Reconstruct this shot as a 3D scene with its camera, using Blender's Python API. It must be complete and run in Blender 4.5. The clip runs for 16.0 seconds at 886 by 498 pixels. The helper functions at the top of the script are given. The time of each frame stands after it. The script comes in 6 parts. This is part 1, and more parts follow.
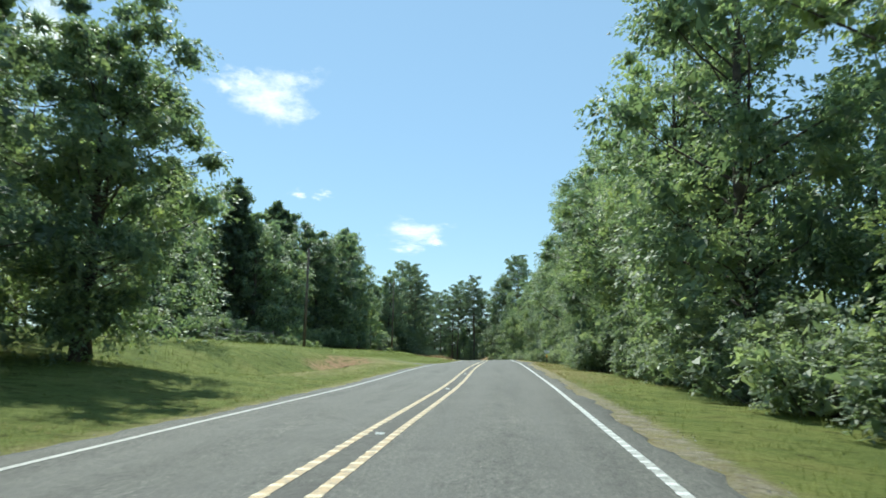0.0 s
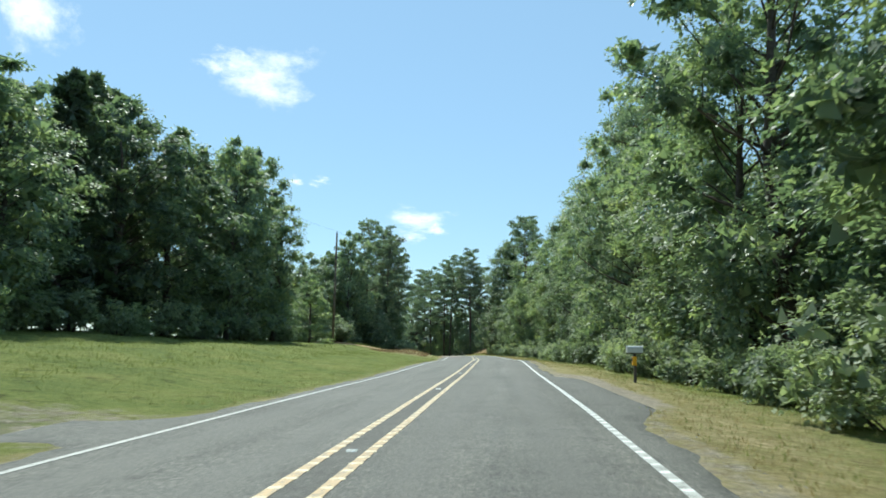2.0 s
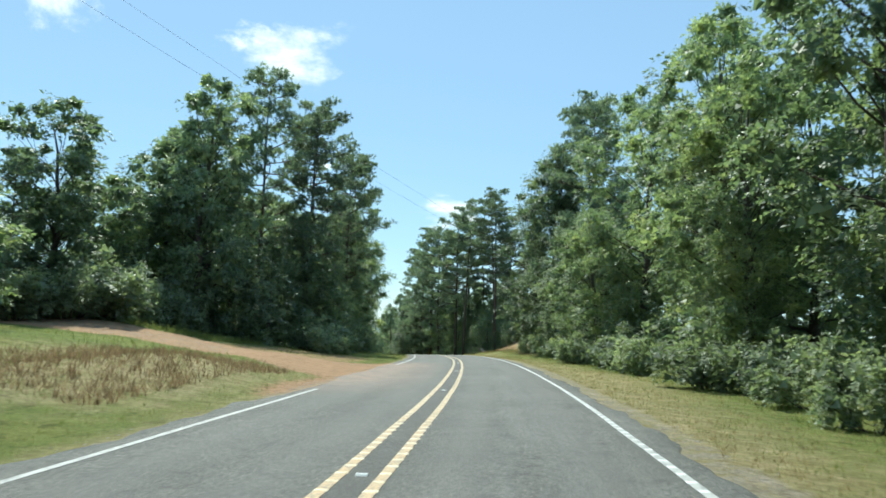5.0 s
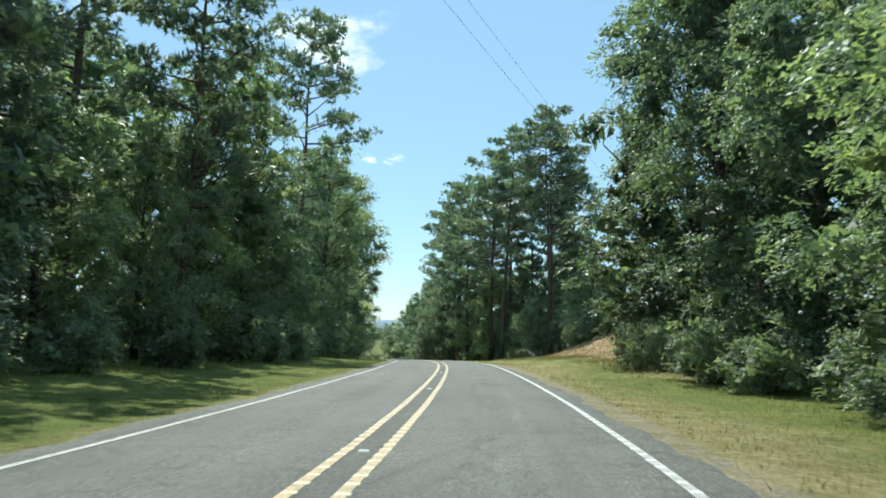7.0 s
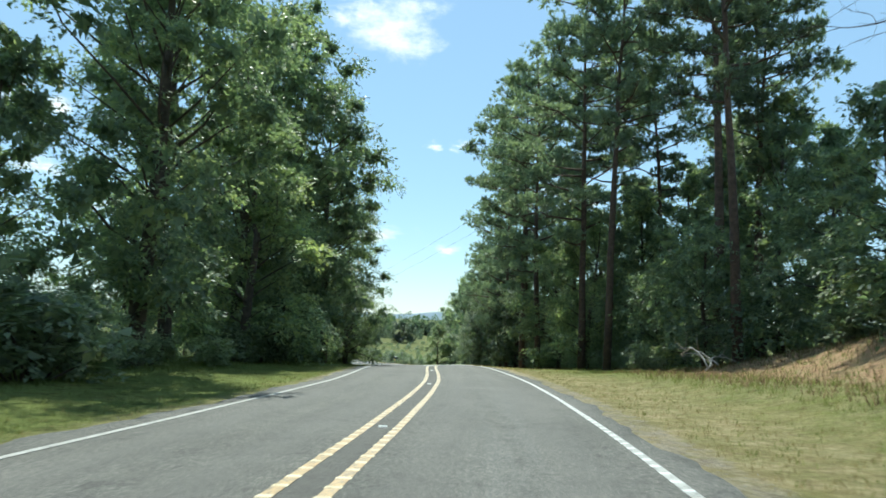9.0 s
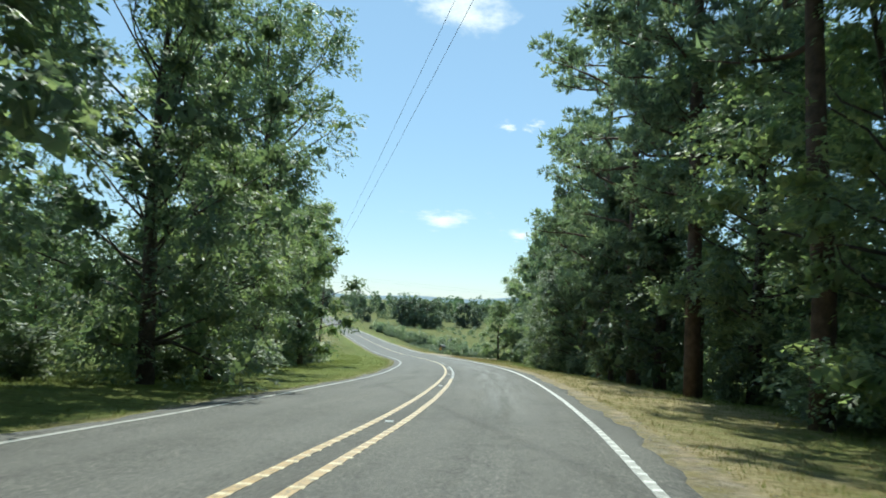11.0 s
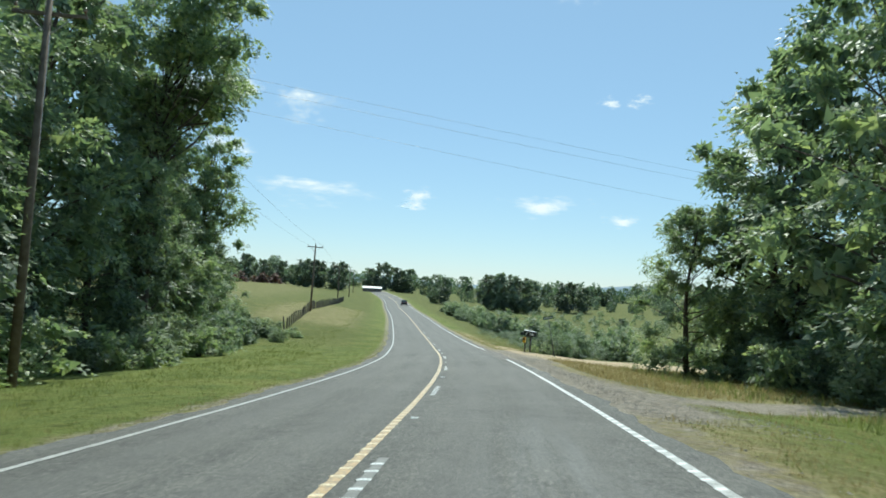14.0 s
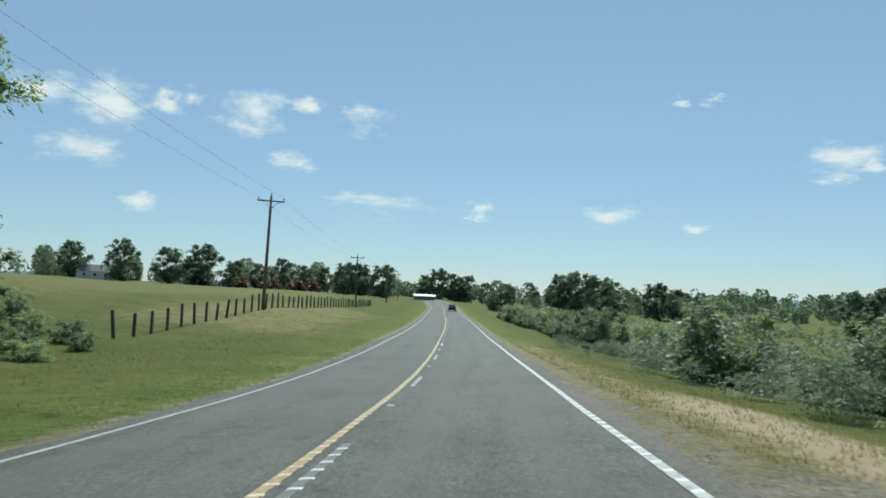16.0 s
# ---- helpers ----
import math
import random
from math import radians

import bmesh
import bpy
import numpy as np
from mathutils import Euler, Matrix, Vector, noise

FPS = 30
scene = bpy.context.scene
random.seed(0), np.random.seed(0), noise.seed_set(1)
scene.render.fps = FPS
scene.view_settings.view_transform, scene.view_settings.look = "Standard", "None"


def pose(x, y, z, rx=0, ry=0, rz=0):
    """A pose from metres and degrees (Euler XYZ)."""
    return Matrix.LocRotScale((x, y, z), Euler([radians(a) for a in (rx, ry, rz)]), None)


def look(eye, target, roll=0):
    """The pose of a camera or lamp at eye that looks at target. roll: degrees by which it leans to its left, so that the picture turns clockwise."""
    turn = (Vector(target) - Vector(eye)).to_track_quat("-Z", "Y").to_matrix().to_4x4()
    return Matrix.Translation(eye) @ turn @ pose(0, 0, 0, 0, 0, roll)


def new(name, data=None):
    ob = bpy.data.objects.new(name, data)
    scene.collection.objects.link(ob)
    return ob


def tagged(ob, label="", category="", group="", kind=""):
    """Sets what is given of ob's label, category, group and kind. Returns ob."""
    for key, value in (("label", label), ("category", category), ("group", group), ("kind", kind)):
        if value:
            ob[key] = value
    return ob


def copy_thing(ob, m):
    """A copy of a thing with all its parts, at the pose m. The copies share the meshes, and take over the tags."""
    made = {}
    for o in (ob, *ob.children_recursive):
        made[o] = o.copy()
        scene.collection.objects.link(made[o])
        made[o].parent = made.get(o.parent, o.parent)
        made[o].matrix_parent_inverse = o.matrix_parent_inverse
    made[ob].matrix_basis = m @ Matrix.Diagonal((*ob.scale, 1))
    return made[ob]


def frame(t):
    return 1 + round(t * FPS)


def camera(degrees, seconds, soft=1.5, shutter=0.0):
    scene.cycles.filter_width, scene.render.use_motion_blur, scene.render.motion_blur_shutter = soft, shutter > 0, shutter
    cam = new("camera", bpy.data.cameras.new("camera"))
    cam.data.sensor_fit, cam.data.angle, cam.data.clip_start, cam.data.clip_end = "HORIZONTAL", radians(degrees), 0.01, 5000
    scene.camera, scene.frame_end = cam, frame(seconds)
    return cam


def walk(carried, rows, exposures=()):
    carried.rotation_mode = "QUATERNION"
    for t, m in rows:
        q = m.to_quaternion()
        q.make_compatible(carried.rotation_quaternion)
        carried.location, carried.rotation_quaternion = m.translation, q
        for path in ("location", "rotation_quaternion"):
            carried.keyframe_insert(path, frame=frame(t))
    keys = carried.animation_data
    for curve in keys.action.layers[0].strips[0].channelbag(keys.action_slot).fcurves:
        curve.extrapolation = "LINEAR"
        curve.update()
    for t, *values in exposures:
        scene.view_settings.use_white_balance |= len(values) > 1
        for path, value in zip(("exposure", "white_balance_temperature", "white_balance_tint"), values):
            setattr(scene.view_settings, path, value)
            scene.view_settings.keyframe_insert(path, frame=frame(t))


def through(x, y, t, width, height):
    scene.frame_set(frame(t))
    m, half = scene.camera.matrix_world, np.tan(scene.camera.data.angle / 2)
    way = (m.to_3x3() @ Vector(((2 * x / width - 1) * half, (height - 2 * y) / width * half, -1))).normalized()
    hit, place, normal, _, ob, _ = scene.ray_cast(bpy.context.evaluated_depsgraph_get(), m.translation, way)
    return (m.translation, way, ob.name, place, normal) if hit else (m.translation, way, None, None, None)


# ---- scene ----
cam = camera(64.11, 16.0, soft=1.7, shutter=0.09)
# seconds, place, turn
ROWS = [
    (0.0, 0.00, 0.00, 1.33, 98.39, -1.41, -0.03),
    (0.5, 1.19, 12.73, 1.51, 98.17, -1.32, 0.01),
    (1.0, 2.12, 25.48, 1.70, 97.92, -1.15, 0.07),
    (1.5, 3.15, 38.25, 1.81, 97.70, -1.01, 0.17),
    (2.0, 4.18, 51.00, 1.87, 97.55, -1.10, 0.21),
    (2.5, 5.18, 63.69, 1.90, 97.39, -1.40, 0.30),
    (3.0, 6.15, 76.29, 1.91, 97.26, -1.83, 0.50),
    (3.5, 7.04, 88.80, 1.89, 97.12, -1.93, 0.93),
    (4.0, 7.81, 101.23, 1.85, 96.98, -1.86, 1.57),
    (4.5, 8.43, 113.56, 1.77, 96.84, -1.80, 2.29),
    (5.0, 8.89, 125.82, 1.66, 96.72, -1.75, 3.05),
    (5.5, 9.17, 138.00, 1.53, 96.64, -1.73, 3.87),
    (6.0, 9.28, 150.09, 1.39, 96.60, -1.79, 4.77),
    (6.5, 9.18, 162.05, 1.25, 96.50, -2.00, 5.76),
    (7.0, 8.88, 173.89, 1.08, 96.39, -2.17, 6.83),
    (7.5, 8.33, 185.64, 0.88, 96.17, -2.34, 8.20),
    (8.0, 7.48, 197.36, 0.65, 95.96, -2.34, 9.74),
    (8.5, 6.36, 209.05, 0.36, 95.73, -2.23, 10.82),
    (9.0, 4.97, 220.77, 0.02, 95.49, -2.02, 12.50),
    (9.5, 3.22, 232.52, -0.37, 95.23, -2.01, 14.13),
    (10.0, 1.15, 244.33, -0.82, 94.90, -2.20, 15.62),
    (10.5, -1.21, 256.16, -1.35, 94.50, -2.46, 17.00),
    (11.0, -3.86, 268.01, -1.97, 94.10, -2.78, 18.38),
    (11.5, -6.80, 279.84, -2.66, 93.71, -3.01, 19.76),
    (12.0, -10.02, 291.65, -3.46, 93.32, -3.10, 21.09),
    (12.5, -13.60, 303.38, -4.28, 93.12, -3.12, 22.47),
    (13.0, -17.49, 315.05, -5.16, 92.98, -3.12, 23.75),
    (13.5, -21.59, 326.61, -6.05, 92.86, -3.11, 25.05),
    (14.0, -25.94, 338.00, -6.95, 92.91, -2.93, 26.36),
    (14.5, -30.52, 349.21, -7.83, 92.99, -2.68, 27.70),
    (15.0, -35.33, 360.24, -8.68, 93.16, -2.68, 28.96),
    (15.5, -40.38, 371.15, -9.48, 93.45, -2.46, 30.31),
    (16.0, -45.72, 382.01, -10.23, 93.79, -2.13, 31.63),
]
walk(cam, [(t, pose(x, y, z, a, b, c)) for t, x, y, z, a, b, c in ROWS], [(t, e, 6150, -4) for t, e in ((0.0, 0.5), (7.0, 0.6), (9.5, 0.55), (12.0, 0.35), (14.0, 0.25), (15.0, 0.12), (16.0, -0.05))])

# the road's centre line: distance along it, place
LINE_S = [-15, 5, 25, 45, 65, 85, 105, 125, 145, 165, 185, 205, 225, 245, 265, 285, 305, 325, 345, 365, 385, 405, 450, 490, 540, 600, 650, 700, 740]
LINE_X = [-3.18, -1.40, 0.39, 1.88, 3.49, 4.98, 6.40, 7.38, 7.88, 7.64, 6.76, 5.12, 2.82, -0.49, -5.02, -9.23, -14.60, -20.93, -27.97, -35.81, -44.42, -53.90, -76.56, -97.20, -123.73, -155.38, -183.64, -211.67, -235.40]
LINE_Y = [-14.78, 5.14, 25.06, 45.00, 64.93, 84.86, 104.78, 124.72, 144.68, 164.64, 184.56, 204.43, 224.22, 243.87, 263.27, 282.77, 301.97, 320.90, 339.57, 357.92, 375.90, 393.50, 432.52, 466.95, 509.61, 560.88, 602.88, 644.33, 679.91]
LINE_Z = [-0.32, 0.05, 0.22, 0.46, 0.53, 0.47, 0.51, 0.19, 0.07, -0.14, -0.49, -0.92, -1.43, -2.18, -3.03, -4.31, -5.69, -7.11, -8.56, -9.98, -11.27, -12.36, -13.48, -13.85, -14.08, -13.69, -13.00, -12.80, -12.60]
LINE_BANK = [0.021, 0.021, 0.022, 0.026, 0.031, 0.038, 0.041, 0.027, 0.013, 0.021, 0.030, 0.023, 0.015, 0.013, 0.014, 0.026, 0.062, 0.060, 0.060, 0.057, 0.068, 0.070, 0.033, 0.020, 0.019, 0.018, 0.029, 0.030, 0.030]

# ---- light ----
SUN_EL, SUN_AZ = 52.0, 22.0  # degrees above the horizon, degrees left of the road's first heading
world = bpy.data.worlds.new("sky")
scene.world = world
world.use_nodes = True
wn, wl = world.node_tree.nodes, world.node_tree.links
sky = wn.new("ShaderNodeTexSky")
sky.sky_type, sky.sun_disc = "NISHITA", False
sky.sun_elevation, sky.sun_rotation = radians(SUN_EL), radians(-SUN_AZ)
sky.air_density, sky.dust_density, sky.ozone_density = 1.0, 0.05, 2.6
haze = wn.new("ShaderNodeMix")
haze.data_type = "RGBA"
haze.inputs[0].default_value = 0.55
haze.inputs[7].default_value = (3.1, 4.5, 6.2, 1)  # thin summer haze
wl.new(sky.outputs[0], haze.inputs[6])
wl.new(haze.outputs[2], wn["Background"].inputs[0])
wn["Background"].inputs[1].default_value = 0.106
lamp = bpy.data.lights.new("sun", "SUN")
lamp.energy, lamp.angle, lamp.color = 4.3, radians(0.53), (1.0, 0.95, 0.86)
sun = new("sun", lamp)
to_sun = Vector((-math.sin(radians(SUN_AZ)) * math.cos(radians(SUN_EL)), math.cos(radians(SUN_AZ)) * math.cos(radians(SUN_EL)), math.sin(radians(SUN_EL))))
sun.matrix_world = look((0, 0, 60), Vector((0, 0, 60)) - to_sun)

# ---- the road's shape ----
rng = np.random.default_rng(7)
KNOT = np.array(LINE_S, float)


def curve(knots, values, t):
    """A smooth curve through values at knots."""
    values = np.asarray(values, float)
    m = np.gradient(values, knots)
    i = np.clip(np.searchsorted(knots, t, side="right") - 1, 0, len(knots) - 2)
    h = knots[i + 1] - knots[i]
    u = (t - knots[i]) / h
    return (2 * u**3 - 3 * u**2 + 1) * values[i] + (u**3 - 2 * u**2 + u) * h * m[i] + (3 * u**2 - 2 * u**3) * values[i + 1] + (u**3 - u**2) * h * m[i + 1]


FINE = np.arange(-15.0, 740.1, 0.5)
FX, FY, FZ, FB = (curve(KNOT, v, FINE) for v in (LINE_X, LINE_Y, LINE_Z, LINE_BANK))
TX, TY = np.gradient(FX), np.gradient(FY)
TL = np.hypot(TX, TY)
TX, TY = TX / TL, TY / TL


def centre(s):
    """Place and right-hand normal of the centre line at s; straight beyond its ends."""
    s = np.asarray(s, float)
    c = np.clip(s, FINE[0], FINE[-1])
    over = s - c
    tx, ty = np.interp(c, FINE, TX), np.interp(c, FINE, TY)
    return np.interp(c, FINE, FX) + over * tx, np.interp(c, FINE, FY) + over * ty, np.interp(c, FINE, FZ), ty, -tx


def bank(s):
    """Rise of the road to its right, for each metre."""
    return np.interp(s, FINE, FB)


# heights beside the road, above its middle, at these distances from it
SIDE = np.array([3.4, 4.6, 6, 10, 17, 30, 60, 200])
LEFT_S = [-50, 40, 110, 140, 165, 200, 260, 320, 365, 400, 430, 460, 520, 740]
LEFT_H = [
    (0.0, 0.4, 1.2, 2.0, 2.5, 3.0), (0.0, 0.35, 1.2, 2.0, 2.5, 3.0), (0.0, 0.3, 0.9, 1.7, 2.2, 3.0), (0.0, 0.4, 1.3, 1.8, 2.0, 2.5),
    (0.0, 0.4, 1.1, 1.8, 2.5, 3.0), (-0.05, 0.1, 0.5, 1.0, 1.0, 1.0), (-0.1, 0.0, 0.2, 0.5, 0.0, -3.0), (-0.2, -0.4, -0.8, -1.0, -2.0, -4.0),
    (-0.2, -0.6, -1.3, -1.7, -2.0, -1.0), (-0.2, -0.4, -0.6, -0.5, 0.0, 3.0), (-0.1, -0.1, 0.1, 0.8, 2.5, 6.0), (0.0, 0.4, 1.6, 2.5, 4.0, 6.5),
    (0.0, 0.5, 1.2, 2.5, 4.0, 7.0), (0.0, 0.0, 0.5, 1.0, 2.0, 5.0)]
RIGHT_S = [-50, 40, 110, 165, 200, 222, 242, 256, 290, 340, 370, 395, 430, 520, 740]
RIGHT_H = [
    (-0.1, -0.2, -0.3, 0.0, 0.0, 0.0), (-0.1, -0.2, -0.3, 0.0, 0.0, 0.0), (-0.15, -0.3, -0.3, 0.0, 0.0, 0.0), (-0.1, -0.2, 0.0, 0.5, 1.0, 1.0),
    (0.0, 0.2, 0.8, 1.5, 2.0, 2.0), (0.05, 0.9, 3.2, 4.0, 4.0, 3.0), (0.0, 0.6, 3.2, 4.0, 4.0, 2.0), (0.0, 0.2, 1.0, 2.0, 2.0, 0.0),
    (-0.1, -0.2, 0.0, 0.5, 0.0, -2.0), (-0.15, -0.3, -0.5, -0.5, -1.0, -3.0), (-0.1, -0.2, -0.3, -0.5, -1.5, -3.0), (-0.05, -0.12, -0.25, -0.6, -2.0, -3.5),
    (-0.2, -0.7, -1.6, -2.4, -3.0, -3.5), (-0.2, -0.7, -1.5, -2.4, -3.0, -3.5), (0.0, -0.3, -1.0, -1.5, -2.0, -3.0)]


def beside(s, d):
    """Height of the ground above the road's middle."""
    s, d = np.broadcast_arrays(np.asarray(s, float), np.asarray(d, float))
    out = np.zeros(s.shape)
    for side, ks, hs in ((-1, LEFT_S, LEFT_H), (1, RIGHT_S, RIGHT_H)):
        hs = np.array(hs)
        col = [np.full(s.shape, -0.03), np.full(s.shape, -0.06)] + [np.interp(s, ks, hs[:, k]) for k in range(6)]
        a = np.abs(d)
        h = np.full(s.shape, -0.12)
        for k in range(7):
            u = np.clip((a - SIDE[k]) / (SIDE[k + 1] - SIDE[k]), 0, 1)
            u = u * u * (3 - 2 * u) if k > 1 else u
            h = np.where(a >= SIDE[k], col[k] + (col[k + 1] - col[k]) * u, h)
        out = np.where(d * side > 0, h, out)
    out = np.where(np.abs(d) < 3.4, -0.12, out)
    out = out + bank(s) * np.clip(d, -4.6, 4.6) * np.clip((11 - np.abs(d)) / 6, 0, 1)
    bumps = np.sin(s * 0.31 + d * 0.23) * np.sin(d * 0.41 - s * 0.17) * 0.07 + np.sin(s * 0.83 + 1.3 * d) * np.sin(d * 0.9) * 0.03
    # the ditch that ends at the culvert
    out = out - 1.05 * np.exp(-(((d + 10.4) / 2.0) ** 2)) * np.clip((58.4 - s) / 2.2, 0, 1) * np.clip((s - 22) / 16, 0, 1)
    # the grass berm and bank on both sides of the dirt drive
    out = out + 0.5 * np.exp(-(((s - 146.5) / 4.5) ** 2) - ((d + 8.0) / 2.6) ** 2) + 0.8 * np.exp(-(((s - 168) / 4) ** 2) - ((d + 21) / 5) ** 2)
    return out + bumps * np.clip((np.abs(d) - 4.2) / 3, 0, 1)


FARL, FARR = Vector((-0.92, -0.39)), Vector((0.94, 0.34))


def spot(s, d, lift=0.0):
    """World place of the ground at s along the road and d to its right."""
    x, y, z, nx, ny = centre(s)
    d = np.asarray(d, float)
    near = np.clip(d, -60, 60)
    far = d - near
    x = x + nx * near + np.where(far < 0, -far * FARL[0], far * FARR[0])
    y = y + ny * near + np.where(far < 0, -far * FARL[1], far * FARR[1])
    return x, y, z + beside(s, d) + lift


def at(s, d, lift=0.0):
    return Vector([float(v) for v in spot(s, d, lift)])


def heading(s):
    """Degrees by which the road has turned left at s."""
    return math.degrees(math.atan2(-np.interp(s, FINE, TX), np.interp(s, FINE, TY)))


# ---- materials ----
def material(name, rough=0.8, metal=0.0):
    m = bpy.data.materials.new(name)
    m.use_nodes = True
    n, l = m.node_tree.nodes, m.node_tree.links
    b = n["Principled BSDF"]
    b.inputs["Roughness"].default_value, b.inputs["Metallic"].default_value = rough, metal
    return m, n, l, b


def noise_node(n, l, scale, detail=4.0, coords=None, rough=0.6):
    t = n.new("ShaderNodeTexNoise")
    t.inputs["Scale"].default_value, t.inputs["Detail"].default_value, t.inputs["Roughness"].default_value = scale, detail, rough
    if coords is not None:
        l.new(coords, t.inputs["Vector"])
    return t.outputs["Fac"]


def ramp(n, l, fac, stops):
    r = n.new("ShaderNodeValToRGB")
    e = r.color_ramp.elements
    while len(e) < len(stops):
        e.new(0.5)
    for k, (p, c) in enumerate(stops):
        e[k].position, e[k].color = p, (*c, 1)
    l.new(fac, r.inputs[0])
    return r.outputs[0]


def mix(n, l, fac, a, b, mode="MIX"):
    x = n.new("ShaderNodeMix")
    x.data_type, x.blend_type = "RGBA", mode
    for sock, v in ((x.inputs[0], fac), (x.inputs[6], a), (x.inputs[7], b)):
        if isinstance(v, (int, float)):
            sock.default_value = v
        elif isinstance(v, tuple):
            sock.default_value = (*v, 1)
        else:
            l.new(v, sock)
    return x.outputs[2]


def bump(n, l, b, height, strength=0.4, distance=0.02):
    x = n.new("ShaderNodeBump")
    x.inputs["Strength"].default_value, x.inputs["Distance"].default_value = strength, distance
    l.new(height, x.inputs["Height"])
    l.new(x.outputs[0], b.inputs["Normal"])


def place_coords(n):
    return n.new("ShaderNodeTexCoord").outputs["Object"]


def plain(name, stops, scale=6.0, rough=0.7, metal=0.0, bumps=0.2):
    m, n, l, b = material(name, rough, metal)
    c = place_coords(n)
    f = noise_node(n, l, scale, 6, c)
    l.new(ramp(n, l, f, stops), b.inputs["Base Color"])
    bump(n, l, b, noise_node(n, l, scale * 7, 4, c), bumps)
    return m


def leaf_material(name, dark, light, yellow, through=0.4):
    """Leaves that let light through; clumps, single leaves and whole plants differ in tone."""
    m, n, l, b = material(name, 0.55)
    geo, info = n.new("ShaderNodeNewGeometry"), n.new("ShaderNodeObjectInfo")
    clump = noise_node(n, l, 0.55, 3, geo.outputs["Position"], 0.55)
    tint = n.new("ShaderNodeMath")
    tint.operation = "MULTIPLY_ADD"
    l.new(geo.outputs["Random Per Island"], tint.inputs[0])
    tint.inputs[1].default_value = 0.35
    l.new(clump, tint.inputs[2])
    c = ramp(n, l, tint.outputs[0], [(0.45, dark), (0.7, light), (0.95, yellow)])
    tone = n.new("ShaderNodeHueSaturation")
    l.new(c, tone.inputs["Color"])
    for src, sock, lo, hi in ((info.outputs["Random"], "Value", 0.72, 1.28), (info.outputs["Random"], "Hue", 0.512, 0.482)):
        r = n.new("ShaderNodeMapRange")
        l.new(src, r.inputs[0])
        r.inputs[3].default_value, r.inputs[4].default_value = lo, hi
        l.new(r.outputs[0], tone.inputs[sock])
    l.new(tone.outputs[0], b.inputs["Base Color"])
    b.inputs["Specular IOR Level"].default_value = 0.28
    t = n.new("ShaderNodeBsdfTranslucent")
    l.new(mix(n, l, 1.0, tone.outputs[0], (2.1 * through, 2.3 * through, 1.35 * through), "MULTIPLY"), t.inputs[0])
    x = n.new("ShaderNodeAddShader")
    l.new(b.outputs[0], x.inputs[0])
    l.new(t.outputs[0], x.inputs[1])
    l.new(x.outputs[0], n["Material Output"].inputs[0])
    return m


LEAF = leaf_material("broad_leaves", (0.058, 0.08, 0.06), (0.1, 0.128, 0.088), (0.168, 0.19, 0.108), 0.56)
LEAF_LIGHT = leaf_material("light_leaves", (0.069, 0.093, 0.062), (0.118, 0.148, 0.09), (0.2, 0.215, 0.112), 0.62)
NEEDLE = leaf_material("pine_needles", (0.058, 0.077, 0.065), (0.095, 0.12, 0.093), (0.13, 0.15, 0.1), 0.55)
CEDAR = leaf_material("cedar_foliage", (0.042, 0.062, 0.042), (0.07, 0.092, 0.058), (0.1, 0.12, 0.07), 0.4)
SHRUB = leaf_material("shrub_leaves", (0.078, 0.1, 0.073), (0.135, 0.16, 0.11), (0.2, 0.22, 0.145), 0.5)
# leaves with blue-grey haze of distance mixed into their colour; near scrub shares it
HAZED_LEAF = leaf_material("hazed_tree_leaves", (0.06, 0.082, 0.066), (0.096, 0.12, 0.09), (0.12, 0.143, 0.1), 0.4)
MYRTLE = leaf_material("crepe_myrtle_leaves", (0.06, 0.06, 0.045), (0.11, 0.065, 0.055), (0.17, 0.07, 0.07), 0.3)
BARK = plain("bark", [(0.3, (0.05, 0.038, 0.03)), (0.7, (0.13, 0.1, 0.08))], 5, 0.9, bumps=0.8)
PINEBARK = plain("pine_bark", [(0.3, (0.06, 0.04, 0.03)), (0.7, (0.17, 0.11, 0.08))], 4, 0.9, bumps=0.8)
DEADWOOD = plain("dead_wood", [(0.3, (0.16, 0.14, 0.12)), (0.7, (0.3, 0.27, 0.24))], 5, 0.9, bumps=0.6)
PALEWOOD = plain("bleached_wood", [(0.3, (0.3, 0.28, 0.25)), (0.7, (0.5, 0.47, 0.43))], 5, 0.85, bumps=0.4)
POLEWOOD = plain("pole_wood", [(0.3, (0.09, 0.065, 0.045)), (0.7, (0.2, 0.155, 0.12))], 3, 0.9, bumps=0.4)

# asphalt: coarse grain, streaks along the lanes, worn wheel paths, bled tar painted with its sheen, and blown dust
ASPHALT, n_, l_, b_ = material("asphalt", 0.8)
c_ = place_coords(n_)


def attribute(n, name, out="Fac"):
    a = n.new("ShaderNodeAttribute")
    a.attribute_name = name
    return a.outputs[out]


lane = attribute(n_, "lane", "Vector")
big = ramp(n_, l_, noise_node(n_, l_, 0.22, 5, c_), [(0.3, (0.082, 0.082, 0.076)), (0.7, (0.122, 0.121, 0.113))])
grain = ramp(n_, l_, noise_node(n_, l_, 22, 4, c_, 0.9), [(0.36, (0.22, 0.22, 0.22)), (0.47, (0.8, 0.8, 0.79)), (0.56, (1.2, 1.18, 1.14)), (0.7, (3.0, 2.85, 2.65))])
streak = ramp(n_, l_, noise_node(n_, l_, 1.6, 5, lane, 0.65), [(0.3, (0.78, 0.78, 0.78)), (0.5, (1, 1, 1)), (0.7, (1.22, 1.21, 1.19))])
spots = ramp(n_, l_, noise_node(n_, l_, 2.1, 6, c_, 0.75), [(0.34, (0.62, 0.62, 0.63)), (0.45, (1, 1, 1)), (0.8, (1.16, 1.15, 1.13))])
